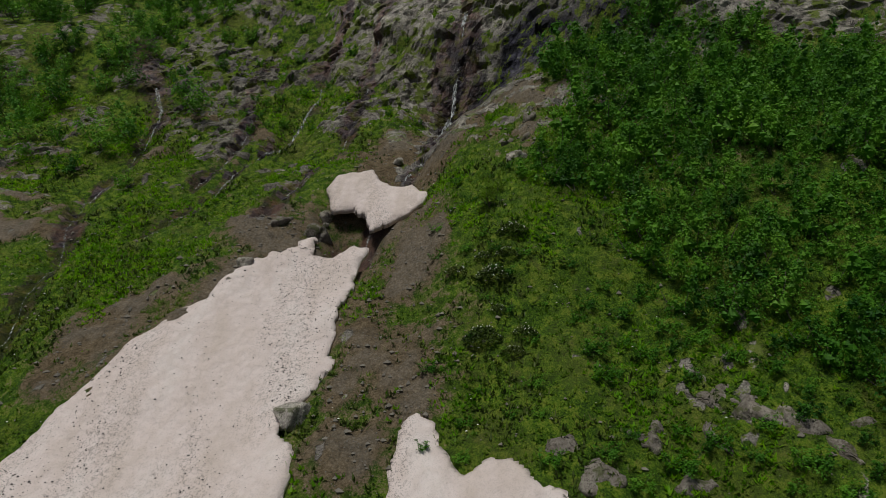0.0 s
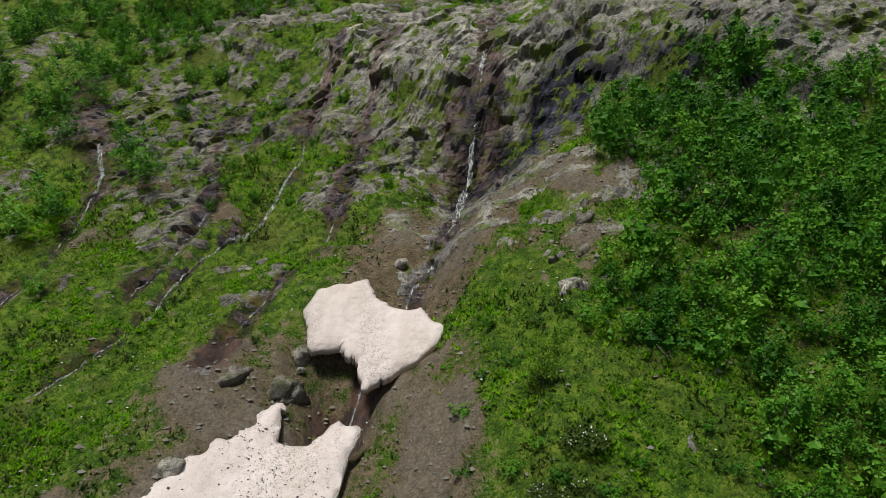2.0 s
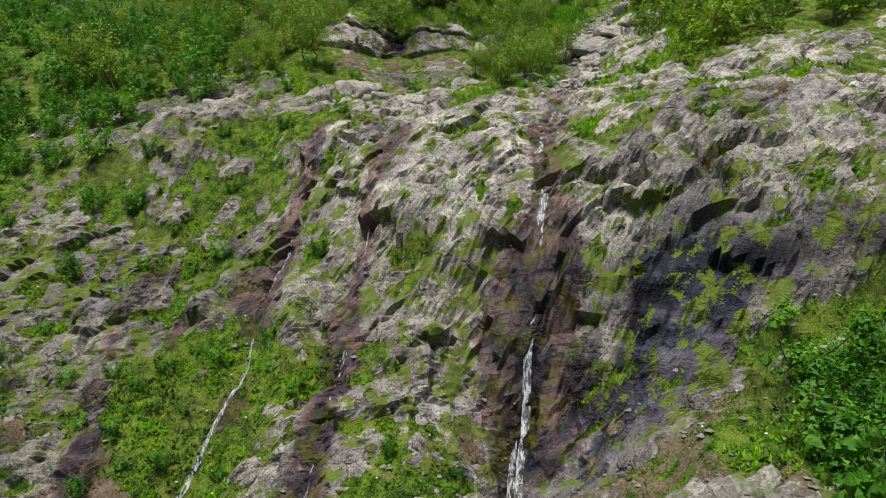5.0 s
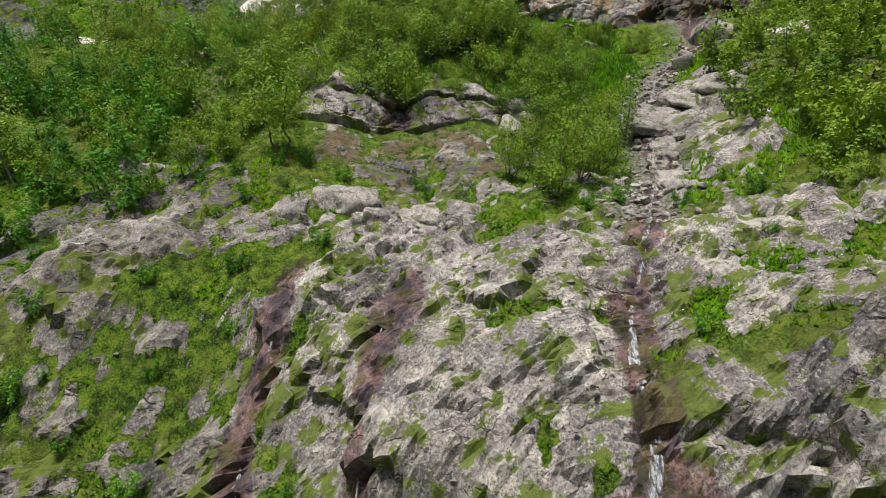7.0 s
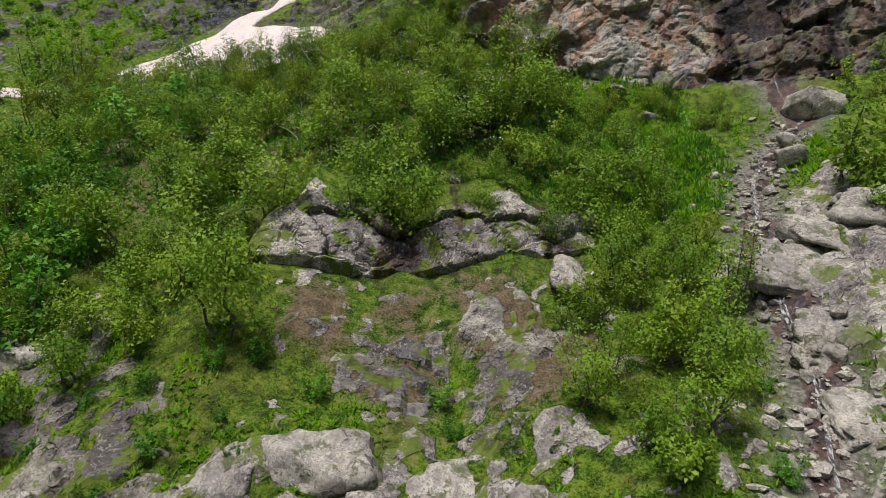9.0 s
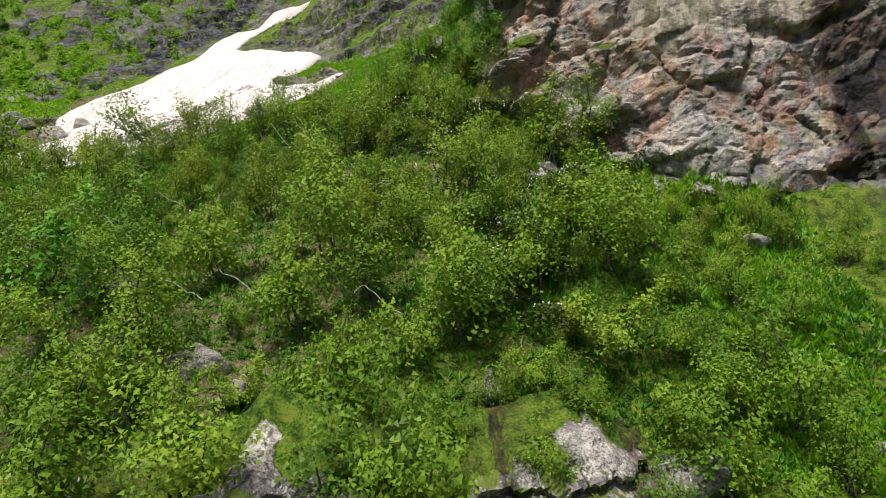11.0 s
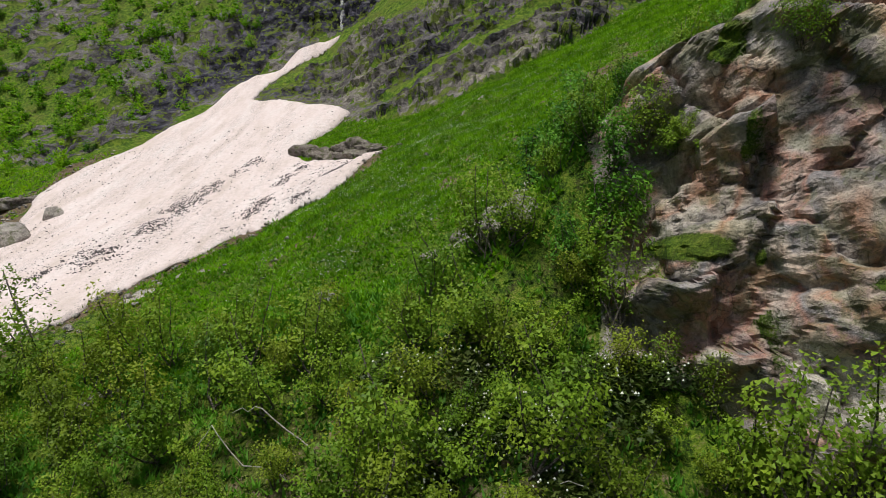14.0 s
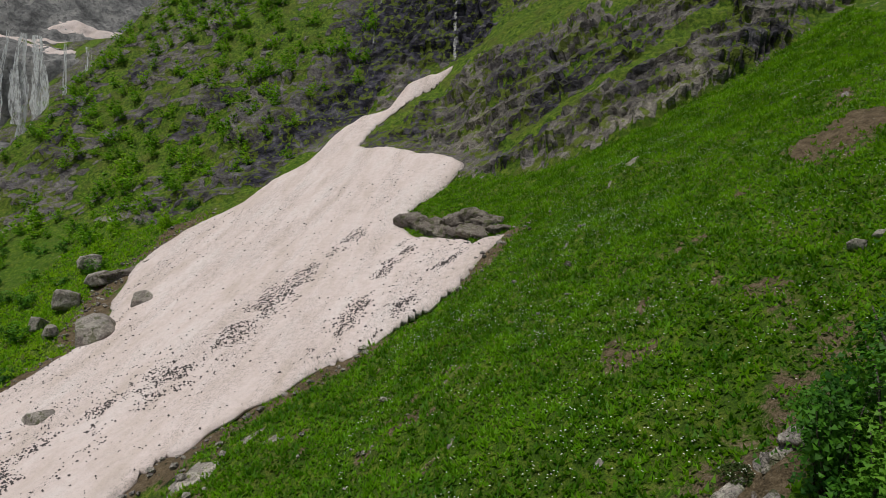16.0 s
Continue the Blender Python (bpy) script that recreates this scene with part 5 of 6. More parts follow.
def pebbles(name, label, x, y, rng, lo, hi, mat, level=None, round_=True):
    """Many loose stones in one mesh: uneven chips of eight or twenty faces."""
    base, tri = (ICO, ICO_TRI) if round_ else (OCTA, OCTA_TRI)
    n, k = len(x), len(base)
    r = lo * (hi / lo) ** (rng.uniform(0, 1, n) ** 2.2)
    p = base[None] * rng.uniform(0.65, 1.25, (n, k, 1)) * r[:, None, None] * rng.uniform(0.6, 1.3, (n, 1, 3)) * np.array([1.1, 1.0, 0.75])
    a = rng.uniform(0, 6.28, n)
    c, s = np.cos(a)[:, None], np.sin(a)[:, None]
    X = p[:, :, 0] * c - p[:, :, 1] * s + x[:, None]
    Y = p[:, :, 0] * s + p[:, :, 1] * c + y[:, None]
    Z = p[:, :, 2] + ((height(x, y) if level is None else level) + 0.25 * r)[:, None]
    co = np.stack([X, Y, Z], -1).reshape(-1, 3)
    f = (tri[None] + k * np.arange(n)[:, None, None]).reshape(-1, 3)
    return tagged(new(name, raw_mesh(name, co, f, mat)), label, "stones", kind="stuff")


x, y, rng = scatter(7000, -1, 14, 58, 84, pick(np.clip(1.1 * np.exp(-(d_main / 1.1) ** 2), 0, 1)), 5)
pebbles("gravel", "pale cobbles and gravel in the stream bed", x, y, rng, 0.05, 0.3, M_PALE)
x, y, rng = scatter(26000, -24, 12, 17, 60, pick(np.clip(0.5 * dirt + 0.08, 0, 1)), 6)
pebbles("loose_stones", "scattered small stones on earth and turf", x, y, rng, 0.03, 0.15, M_DULL, None, False)
x, y, rng = scatter(14000, -60, -8, 98, 142, pick(np.clip(0.8 * dirt, 0, 1)), 7)
pebbles("scree", "brown and grey scree along the snow edge", x, y, rng, 0.06, 0.3, M_ROCK)


def on_snow(ring, lip, deep, x, y, seed):
    """Places on a snow bed: kept ones and their height."""
    sd = inside(ring, x, y)
    return sd > 0.3, snow_base(x, y, sd) + lip + deep * (1 - np.exp(-np.maximum(sd, 0) / 1.2)) + 0.07 * fbm(x, y, None, 1.1, 3, seed + 3)


BANDS = [([(-37.5, 103.5), (-34.9, 106.4), (-34.4, 110.1), (-32.4, 113.1), (-31, 117.9), (-29.7, 121.5)], 1.7), ([(-30.5, 119), (-29, 124), (-27, 129)], 0.7),
         ([(-23, 113.5), (-22.4, 117.6), (-22.4, 121.5), (-21.6, 126)], 0.8), ([(-19.3, 115.5), (-18, 119), (-16.6, 122)], 0.6)]
strewn = lambda x, y: np.clip(sum(np.exp(-(along(path, x, y)[0] / wide) ** 2) for path, wide in BANDS), 0, 1)
for ring, box, lip, deep, count, lo, hi, turn, seed in ((TROUGH, (-48, -12, 98, 140), 0.25, 0.55, 120000, 0.045, 0.10, -20, 51), (TONGUE, (-20, -3, 12, 34), 0.25, 0.22, 56000, 0.013, 0.05, 20, 52)):
    c, s = math.cos(radians(turn)), math.sin(radians(turn))
    x, y, rng = scatter(count, *box, lambda x, y: 0.012 + 0.9 * strewn(x, y) * step(-0.5, 0.5, fbm(x, y, None, 1.4, 3, 55)) + (0.3 if seed == 52 else 0.04) * step(-0.05, 0.5, fbm((x * c + y * s) * 1.0, (y * c - x * s) * 0.12, None, 2.6, 3, seed)), seed)
    ok, z = on_snow(ring, lip, deep, x, y, 34 if ring is TROUGH else 3)
    pebbles("snow_debris", "dark grit and stone chips strewn over the snow", x[ok], y[ok], rng, lo, hi, M_GRIT, z[ok], False)


# ---- water ----
def stream(name, label, path, width, a=0.0, b=1.0, strands=5, seed=0, lift=0.06, mat=None):
    """Several thin uneven ribbons of white water that follow the bed."""
    rng = np.random.RandomState(seed)
    pts = np.array(path, float)
    s = np.linspace(0, 1, len(pts))
    cum = np.concatenate([[0], np.cumsum(np.hypot(*np.diff(pts, axis=0).T))])
    length = cum[-1] * (b - a)
    m = max(12, int(length / 0.16))
    co, faces = [], []
    for k in range(strands):
        lo, hi = (0, 1) if k == 0 else sorted(rng.uniform(0, 1, 2))
        if hi - lo < 0.12:
            hi = min(1, lo + 0.25)
        u = np.linspace(a + (b - a) * lo, a + (b - a) * hi, max(6, int(m * (hi - lo))))
        x, y = np.interp(u * cum[-1], cum, pts[:, 0]), np.interp(u * cum[-1], cum, pts[:, 1])
        tx, ty = np.gradient(x), np.gradient(y)
        ll = np.hypot(tx, ty)
        nx, ny = -ty / ll, tx / ll
        side = width * 0.55 * (rng.uniform(-1, 1) * (k > 0) + 0.8 * fbm(u * length * 0.9, 0 * u + k * 7.0, None, 1.0, 3, seed + k))
        w = width * (0.28 if k else 0.5) * (0.35 + 0.65 * np.abs(fbm(u * length, 0 * u + k * 3.3, None, 0.7, 3, seed + 30 + k)) + 0.1)
        w = w * np.clip(np.minimum(np.arange(len(u)), np.arange(len(u))[::-1]) / 3.0, 0.05, 1)
        for e in (-1, 0, 1):
            xx, yy = x + nx * (side + e * w), y + ny * (side + e * w)
            co.append(np.stack([xx, yy, height(xx, yy) + lift + 0.03 * (e == 0)], -1))
        n0 = sum(len(c) for c in co[:-3])
        r = np.arange(len(u) - 1)
        for e in (0, 1):
            p, q = n0 + e * len(u), n0 + (e + 1) * len(u)
            faces.append(np.stack([p + r, p + r + 1, q + r + 1, q + r], -1))
    return tagged(new(name, raw_mesh(name, np.concatenate(co), np.concatenate(faces), mat or M_WATER, True)), label, "stream", kind="structure")


stream("water_main", "narrow white stream falling down rock into the gully", MAIN, 0.11, 0.0, 0.86, 9, 1, 0.07)
stream("water_lower", "white stream rushing down the brown gully", MAIN, 0.09, 0.62, 0.86, 4, 21, 0.1)
stream("water_fall", "thin veil of water on the dark wet cliff", MAIN, 0.24, 0.43, 0.60, 14, 2, 0.1)
stream("water_cave", "meltwater running out of the snow cave", MAIN, 0.25, 0.84, 0.91, 5, 12, 0.08)
stream("water_west", "thin white rivulet down the green slope", WEST, 0.13, 0.02, 1.0, 8, 3)
stream("water_mid", "trickle of water in a dark runnel", MID, 0.07, 0.0, 0.9, 4, 4)
stream("water_far_west", "small stream stepping down the grassy slope", FAR_WEST, 0.16, 0.05, 0.38, 7, 5)
stream("water_far_low", "small rivulet half hidden in the grass", FAR_WEST, 0.06, 0.38, 1.0, 4, 15)
stream("water_branch", "thin trickle in a dark runnel", BRANCH, 0.07, 0.0, 1.0, 3, 6)


def hanging_fall(name, label, x, y, z0, z1, wide, strands, seed, spread=0.25, facing=(0.7071, 0.7071)):
    """A free fall of many thin tapering strands."""
    rng = np.random.RandomState(seed)
    co, faces = [], []
    for k in range(strands):
        m = 14
        t = np.linspace(0, 1, m) ** 0.9
        o = rng.normal(0, 0.35) * wide
        end = rng.uniform(0.6, 1.0)
        side = o * (1 + spread * t) + 0.12 * wide * fbm(t * 3, 0 * t + k, None, 1, 2, seed)
        w = wide * rng.uniform(0.10, 0.28) * (0.35 + 0.9 * t) * (0.8 + 0.4 * fbm(t * 9, 0 * t + k * 5.0, None, 1, 3, seed + 2))
        zz = z0 + (z1 - z0) * t * end
        out = 0.16 * (z0 - z1) * t + 0.9 * np.sqrt(t) + rng.uniform(0, 0.8)
        for e in (-1, 1):
            co.append(np.stack([x + facing[0] * (side + e * w) + out * facing[1] * 0.7, y + facing[1] * (side + e * w) - out * facing[0] * 0.7, zz], -1))
        r = np.arange(m - 1) + 2 * m * k
        faces.append(np.stack([r, r + 1, r + m + 1, r + m], -1))
    return tagged(new(name, raw_mesh(name, np.concatenate(co), np.concatenate(faces), M_FALL, True)), label, "waterfall", kind="structure")


def far_fall(v, z0, z1, wide, strands, seed):
    u = 241
    hanging_fall("waterfall", "distant broad white waterfall over a grey cliff", -8.7 + 0.7071 * (-u + v), 81.5 + 0.7071 * (u + v), z0, z1, wide, strands, seed, 0.5)


far_fall(-11, 131, 88, 7, 9, 1)
far_fall(0, 130, 104, 1.6, 5, 2)
far_fall(6, 130, 102, 1.8, 5, 3)
far_fall(13, 131, 104, 4, 7, 4)
stream("waterfall_high", "thin waterfall in a dark recess of the back wall", [(-28.6, 177), (-27.9, 172.2), (-27.1, 167.4), (-26.5, 164.2)], 0.42, 0, 1, 7, 8, 0.25, M_VEIL)
stream("waterfall_thin", "thread of water on the dark back wall", [(-41, 176), (-40.6, 171.5), (-40, 168)], 0.2, 0, 1, 4, 9, 0.25, M_VEIL)
stream("waterfall_west", "thread of water down dark slabs of the back wall", [(-88.2, 166.5), (-88.4, 164), (-88.6, 161), (-88.9, 156.5)], 0.35, 0, 1, 5, 10, 0.25, M_VEIL)


# ---- shrubs ----
def leaf_cloud(centres, normals, sizes, rng, jitter=0.45, slim=0.42):
    """Small pointed leaves, one triangle each, that face outward and point up more or less."""
    n = len(centres)
    face = normals / (np.linalg.norm(normals, axis=1)[:, None] + 1e-9) + jitter * rng.normal(size=(n, 3))
    s = np.cross(np.array([0, 0, 0.7]) + 0.8 * rng.normal(size=(n, 3)), face)
    s /= np.linalg.norm(s, axis=1)[:, None] + 1e-9
    d = np.cross(face, s)
    d /= np.linalg.norm(d, axis=1)[:, None] + 1e-9
    L, W = sizes[:, None], sizes[:, None] * slim
    co = np.stack([centres - d * L * 0.45 + s * W, centres + d * L * 0.55, centres - d * L * 0.45 - s * W], 1).reshape(-1, 3)
    return co, np.arange(3 * n).reshape(-1, 3)


def tube(points, radii, sides=5):
    """A bent limb."""
    pts = np.array(points)
    t = np.gradient(pts, axis=0)
    t /= np.linalg.norm(t, axis=1)[:, None] + 1e-9
    a = np.cross(t, np.array([0.31, 0.17, 0.93]))
    a /= np.linalg.norm(a, axis=1)[:, None] + 1e-9
    b = np.cross(t, a)
    ang = np.linspace(0, 2 * math.pi, sides, endpoint=False)
    ring = pts[:, None] + np.array(radii)[:, None, None] * (np.cos(ang)[None, :, None] * a[:, None] + np.sin(ang)[None, :, None] * b[:, None])
    m = len(pts)
    i = np.arange(m * sides).reshape(m, sides)
    f = np.stack([i[:-1], np.roll(i[:-1], -1, 1), np.roll(i[1:], -1, 1), i[1:]], -1).reshape(-1, 4)
    return ring.reshape(-1, 3), f


def birch(seed, tall, wide, leaves, leaf, mat, label, stems=7, bare=0.2, lumps=0):
    """A many-stemmed mountain birch, bent downhill at the foot, with an open crown of small leaves."""
    rng = np.random.RandomState(seed)
    limbs, lc, ln_, core = [], [], [], []
    for k in range(stems):
        ang = rng.uniform(0, 6.28)
        reach = wide * rng.uniform(0.15, 1.0) ** 0.7
        h = tall * rng.uniform(0.6, 1.0) * (1 - 0.32 * (reach / wide) ** 2)
        t = np.linspace(0, 1, 6)
        out = reach * (t ** 0.75)
        x = np.cos(ang) * out + 0.08 * tall * fbm(t * 2, 0 * t + k, None, 1, 2, seed)
        y = np.sin(ang) * out - 0.28 * tall * np.sin(t * 1.6) * 0.5 + 0.08 * tall * fbm(t * 2, 0 * t + k + 50, None, 1, 2, seed)
        z = h * t ** 1.15
        p = np.stack([x, y, z], -1)
        co, f = tube(p, 0.03 * tall / 2.4 * (1 - 0.8 * t) + 0.005, 3)
        limbs.append((co, f))
        per = leaves // stems
        if not lumps:
            twigs = max(6, per // 14)
            tt = rng.uniform(bare, 1.0, twigs) ** 0.8
            base = np.stack([np.interp(tt, t, p[:, q]) for q in range(3)], -1)
            tw = rng.normal(size=(twigs, 3)) * np.array([1, 1, 0.6]) + np.array([0, 0, 0.35])
            tw /= np.linalg.norm(tw, axis=1)[:, None]
            span = (0.10 + 0.16 * (1 - tt)) * tall * rng.uniform(0.6, 1.5, twigs)
            which = rng.randint(0, twigs, per)
            lc.append(base[which] + tw[which] * span[which][:, None] * rng.uniform(0.1, 1.25, per)[:, None] + rng.normal(size=(per, 3)) * 0.04 * tall)
            ln_.append(0.6 * tw[which] + 0.5 * np.array([np.cos(ang), np.sin(ang), 0]) + np.array([0, -0.15, 0.7]))
            continue
        tt = np.concatenate([[0.98], rng.uniform(max(bare, 0.2), 0.95, lumps - 1)])
        mid = np.stack([np.interp(tt, t, p[:, q]) for q in range(3)], -1) + rng.normal(size=(lumps, 3)) * np.array([0.17, 0.17, 0.06]) * tall * (1.1 - tt)[:, None]
        rad = tall * rng.uniform(0.07, 0.13, lumps) * (1.45 - 0.6 * tt)
        for q in range(lumps):
            m = int(per * rad[q] ** 2 / (rad ** 2).sum())
            d = rng.normal(size=(m, 3)) + np.array([0, 0, 0.35])
            d /= np.linalg.norm(d, axis=1)[:, None]
            lump = 1 + 0.4 * fbm(d[:, 0] * 2 + seed, d[:, 1] * 2 + q, d[:, 2] * 2 + k, 1.0, 2, seed)
            lc.append(mid[q] + d * rad[q] * np.array([1.1, 1.1, 1.25]) * (lump * rng.uniform(0.6, 1.2, m) + (rng.uniform(0, 1, m) < 0.2) * rng.uniform(0, 0.8, m))[:, None])
            ln_.append(d + np.array([0, 0, 0.5]))
            core.append(mid[q] + OCTA * (1 + 0.25 * rng.normal(size=(6, 1))) * rad[q] * 0.54)
    c = np.concatenate(lc)
    c[:, 2] = np.maximum(c[:, 2], 0.05)
    sizes = leaf * rng.uniform(0.6, 1.35, len(c))
    lco, _ = leaf_cloud(c, np.concatenate(ln_), sizes, rng)
    if core:
        core = np.concatenate([k[OCTA_TRI].reshape(-1, 3) for k in core])
        core[:, 2] = np.maximum(core[:, 2], 0.05)
        lco = np.concatenate([lco, core])
    lf = np.arange(len(lco)).reshape(-1, 3)
    ob = new("birch_shrub")
    for co, f in limbs:
        part("stem", raw_mesh("stem", co, f, M_BARK, True), ob)
    part("crown", raw_mesh("crown", lco, lf, mat), ob)
    return tagged(ob, label, "shrub", "mountain birch scrub")


def part(name, mesh, parent, label=""):
    ob = new(name, mesh)
    ob.parent = parent
    return tagged(ob, label)


GREEN = "bushy green mountain birch with many bent stems"
YOUNG = "light yellow-green young birch shrub with thin stems"
KINDS = [birch(1, 2.5, 0.95, 1800, 0.080, M_SCRUB, GREEN, 6), birch(2, 2.1, 1.05, 1800, 0.080, M_SCRUB, GREEN, 6), birch(3, 3.0, 0.9, 1850, 0.082, M_SCRUB, GREEN, 5, 0.25), birch(4, 1.7, 1.0, 1500, 0.076, M_SCRUB, GREEN, 6, 0.12),
         birch(5, 2.5, 0.75, 1750, 0.076, M_OLIVE, YOUNG, 5, 0.2), birch(6, 1.9, 0.9, 1750, 0.074, M_OLIVE, YOUNG, 5, 0.15), birch(7, 2.9, 0.75, 1750, 0.078, M_OLIVE, YOUNG, 4, 0.3)]
EAST_KINDS = [birch(31, 2.5, 1.1, 1050, 0.094, M_BIRCH, GREEN, 5, 0.15, 6), birch(32, 2.0, 1.2, 1050, 0.092, M_BIRCH, GREEN, 5, 0.15, 6), birch(33, 2.9, 1.05, 1100, 0.096, M_BIRCH, GREEN, 5, 0.2, 6)]
NEAR_KINDS = [birch(51, 2.4, 1.0, 1700, 0.082, M_BIRCH, GREEN, 6, 0.12), birch(52, 2.0, 1.05, 1600, 0.08, M_BIRCH, GREEN, 6, 0.1)]
BACK_KINDS = [birch(41, 2.0, 1.2, 330, 0.14, M_BIRCH, GREEN, 3, 0.2, 4), birch(42, 1.7, 1.15, 300, 0.125, M_BIRCH, GREEN, 3, 0.12, 4)]
FAR_KINDS = [birch(21, 2.5, 1.15, 760, 0.13, M_BIRCH, GREEN, 4), birch(22, 2.1, 1.25, 760, 0.125, M_BIRCH, GREEN, 4), birch(23, 2.9, 1.1, 800, 0.135, M_BIRCH, GREEN, 4, 0.25), birch(24, 1.7, 1.15, 640, 0.12, M_BIRCH, GREEN, 4, 0.12)]


def rhododendron(seed):
    rng = np.random.RandomState(seed)
    n = 700
    a, r = rng.uniform(0, 6.28, n), np.sqrt(rng.uniform(0, 1, n))
    hgt = 0.62 * (1 - r ** 2.2) * rng.uniform(0.5, 1.0, n) + 0.06
    c = np.stack([np.cos(a) * r * 1.05, np.sin(a) * r * 0.95, hgt], -1)
    co, f = leaf_cloud(c, np.tile([0.0, 0, 1.0], (n, 1)), rng.uniform(0.10, 0.17, n), rng)
    ob = new("rhododendron")
    part("foliage", raw_mesh("foliage", co, f, M_RHODO), ob)
    k = 26
    a, r = rng.uniform(0, 6.28, k), np.sqrt(rng.uniform(0, 0.9, k))
    fc = []
    ff = []
    for q in range(k):
        ctr = np.array([np.cos(a[q]) * r[q], np.sin(a[q]) * r[q] * 0.9, 0.62 * (1 - r[q] ** 2.2) + 0.10])
        s = rng.uniform(0.025, 0.045)
        fc.append(OCTA * s + ctr), ff.append(OCTA_TRI + 6 * q)
    part("blossom", raw_mesh("blossom", np.concatenate(fc), np.concatenate(ff), M_FLOWER), ob, "clusters of white flowers")
    return tagged(ob, "low dark rhododendron bush with white flowers", "shrub", "rhododendron bushes")


DWARF = [rhododendron(11), rhododendron(12), rhododendron(13)]
HEATH = ((1.3, 83.8, 2.3, 1.5, 0, 1.2), (-1.2, 80.6, 0.9, 2.2, 10, 1.1), (-2.3, 77.2, 0.9, 1.7, 10, 1.0))
TAKEN = []


def set_out(kinds, count, box, weight, gap, scale, seed, limit=999, joined="", label="", squat=1.0, mat=None):
    """Shrubs over a stretch of the slope, no two closer than the gap: copies, or, far off, all crowns in one mesh."""
    x, y, rng = scatter(count, *box, weight, seed)
    done, heap, wood, faces, tones, base = 0, [], [], [], [], 0
    for a, b in zip(x, y):
        if done >= limit or any((a - c) ** 2 + (b - d) ** 2 < (gap + e) ** 2 * 0.25 for c, d, e in TAKEN[-700:]):
            continue
        TAKEN.append((a, b, gap))
        kind = kinds[int(rng.randint(len(kinds)))]
        s = scale * rng.uniform(0.62, 1.4)
        m = pose(a, b, float(height(a, b)) - 0.08 * s, rng.uniform(-8, 8), rng.uniform(-8, 8), rng.uniform(-50, 50))
        size = (s, s, s * squat * rng.uniform(0.9, 1.12))
        done += 1
        if joined:
            co = CROWN[kind.name]
            place = lambda c: (c * np.array(size)) @ np.array(m.to_3x3()).T + np.array(m.translation)
            heap.append(place(co))
            tones.append(np.full(len(co), rng.uniform()))
            sc, sf = STEMS[kind.name]
            wood.append(place(sc)), faces.append(sf + base)
            base += len(sc)
        else:
            copy_thing(kind, m).scale = size
    if joined:
        co = np.concatenate(heap)
        me = raw_mesh(joined, co, np.arange(len(co)).reshape(-1, 3), mat or M_BIRCH)
        tone = np.concatenate(tones)
        me.attributes.new("tone", "FLOAT_COLOR", "POINT").data.foreach_set("color", np.stack([tone, tone, tone, 1 + 0 * tone], -1).ravel().astype(np.float32))
        ob = tagged(new(joined, me), label, "shrubs", kind="stuff")
        part("stems", raw_mesh("stems", np.concatenate(wood), np.concatenate(faces), M_BARK, True), ob)


CROWN, STEMS = {}, {}
for ob in KINDS + EAST_KINDS + BACK_KINDS + FAR_KINDS:
    crown = [o for o in ob.children if o.name.startswith("crown")][0].data
    co = np.empty(len(crown.vertices) * 3)
    crown.vertices.foreach_get("co", co)
    CROWN[ob.name] = co.reshape(-1, 3)
    sc, sf, base = [], [], 0
    for o in ob.children:
        if o.name.startswith("stem") and len(sc) < 2:
            c = np.empty(len(o.data.vertices) * 3)
            o.data.vertices.foreach_get("co", c)
            f = np.empty(len(o.data.polygons) * 4, int)
            o.data.loops.foreach_get("vertex_index", f)
            sc.append(c.reshape(-1, 3)), sf.append(f.reshape(-1, 4) + base)
            base += len(c) // 3
    STEMS[ob.name] = np.concatenate(sc), np.concatenate(sf)


def clear(x, y):
    """Where no shrub stands: bare rock, beds of streams, snow."""
    return np.clip(1 - 1.15 * height(x, y, rock), 0, 1) * (height(x, y, np.minimum(np.minimum(d_main, d_west), np.minimum(d_mid, d_far))) > 0.9)


def zone(*blobs):
    return lambda x, y: np.clip(sum(w * blob(cx, cy, rx, ry, turn, x, y) for cx, cy, rx, ry, turn, w in blobs), 0, 1)


def both(f, g):
    return lambda x, y: f(x, y) * g(x, y)


ledge_gap = lambda x, y: (1 - zone(*HEATH)(x, y)) * step(0.0, 1.0, np.interp(y, [60, 76, 79, 82, 85], [30, 30, 6, 4.5, 4.0]) - x) * (1 - np.clip(blob(-4.0, 69.3, 7.5, 1.7, 3, x, y) * 2.2 + blob(-4, 66, 5.5, 3.0, 0, x, y) * 2.0 + blob(-10, 62.5, 5, 2.5, 0, x, y), 0, 1))
east_edge = lambda y: np.interp(y, [18, 22, 24, 26, 27.5, 29, 30, 31, 32, 34, 35.2, 37, 38.5, 40, 45], [15, 12.5, 10, 9, 8.6, 9, 8, 4.2, 3.6, 5.6, 8.4, 9, 7.2, 6.9, 7.8])
east_slope = lambda x, y: step(-0.3, 0.8, x - east_edge(y) + 0.6 * fbm(x, y, None, 2, 2, 61)) * step(45.2, 44.4, y + 0.16 * np.clip(x - 9, 0, 30)) * step(34, 28, x + 4 * fbm(x, y, None, 5, 2, 66))
set_out(EAST_KINDS, 5000, (3, 36, 31, 48), east_slope, 1.05, 1.15, 1, 210, "east_scrub", "dense dark green birch scrub on the eastern slope")
set_out(EAST_KINDS, 2600, (3, 30, 18, 32.5), both(east_slope, lambda x, y: 0.35 + 0.65 * step(-0.3, 0.3, fbm(x, y, None, 3.5, 2, 67))), 0.9, 0.92, 71, 180, "lower_east_scrub", "green birch thicket with grassy gaps on the eastern slope")
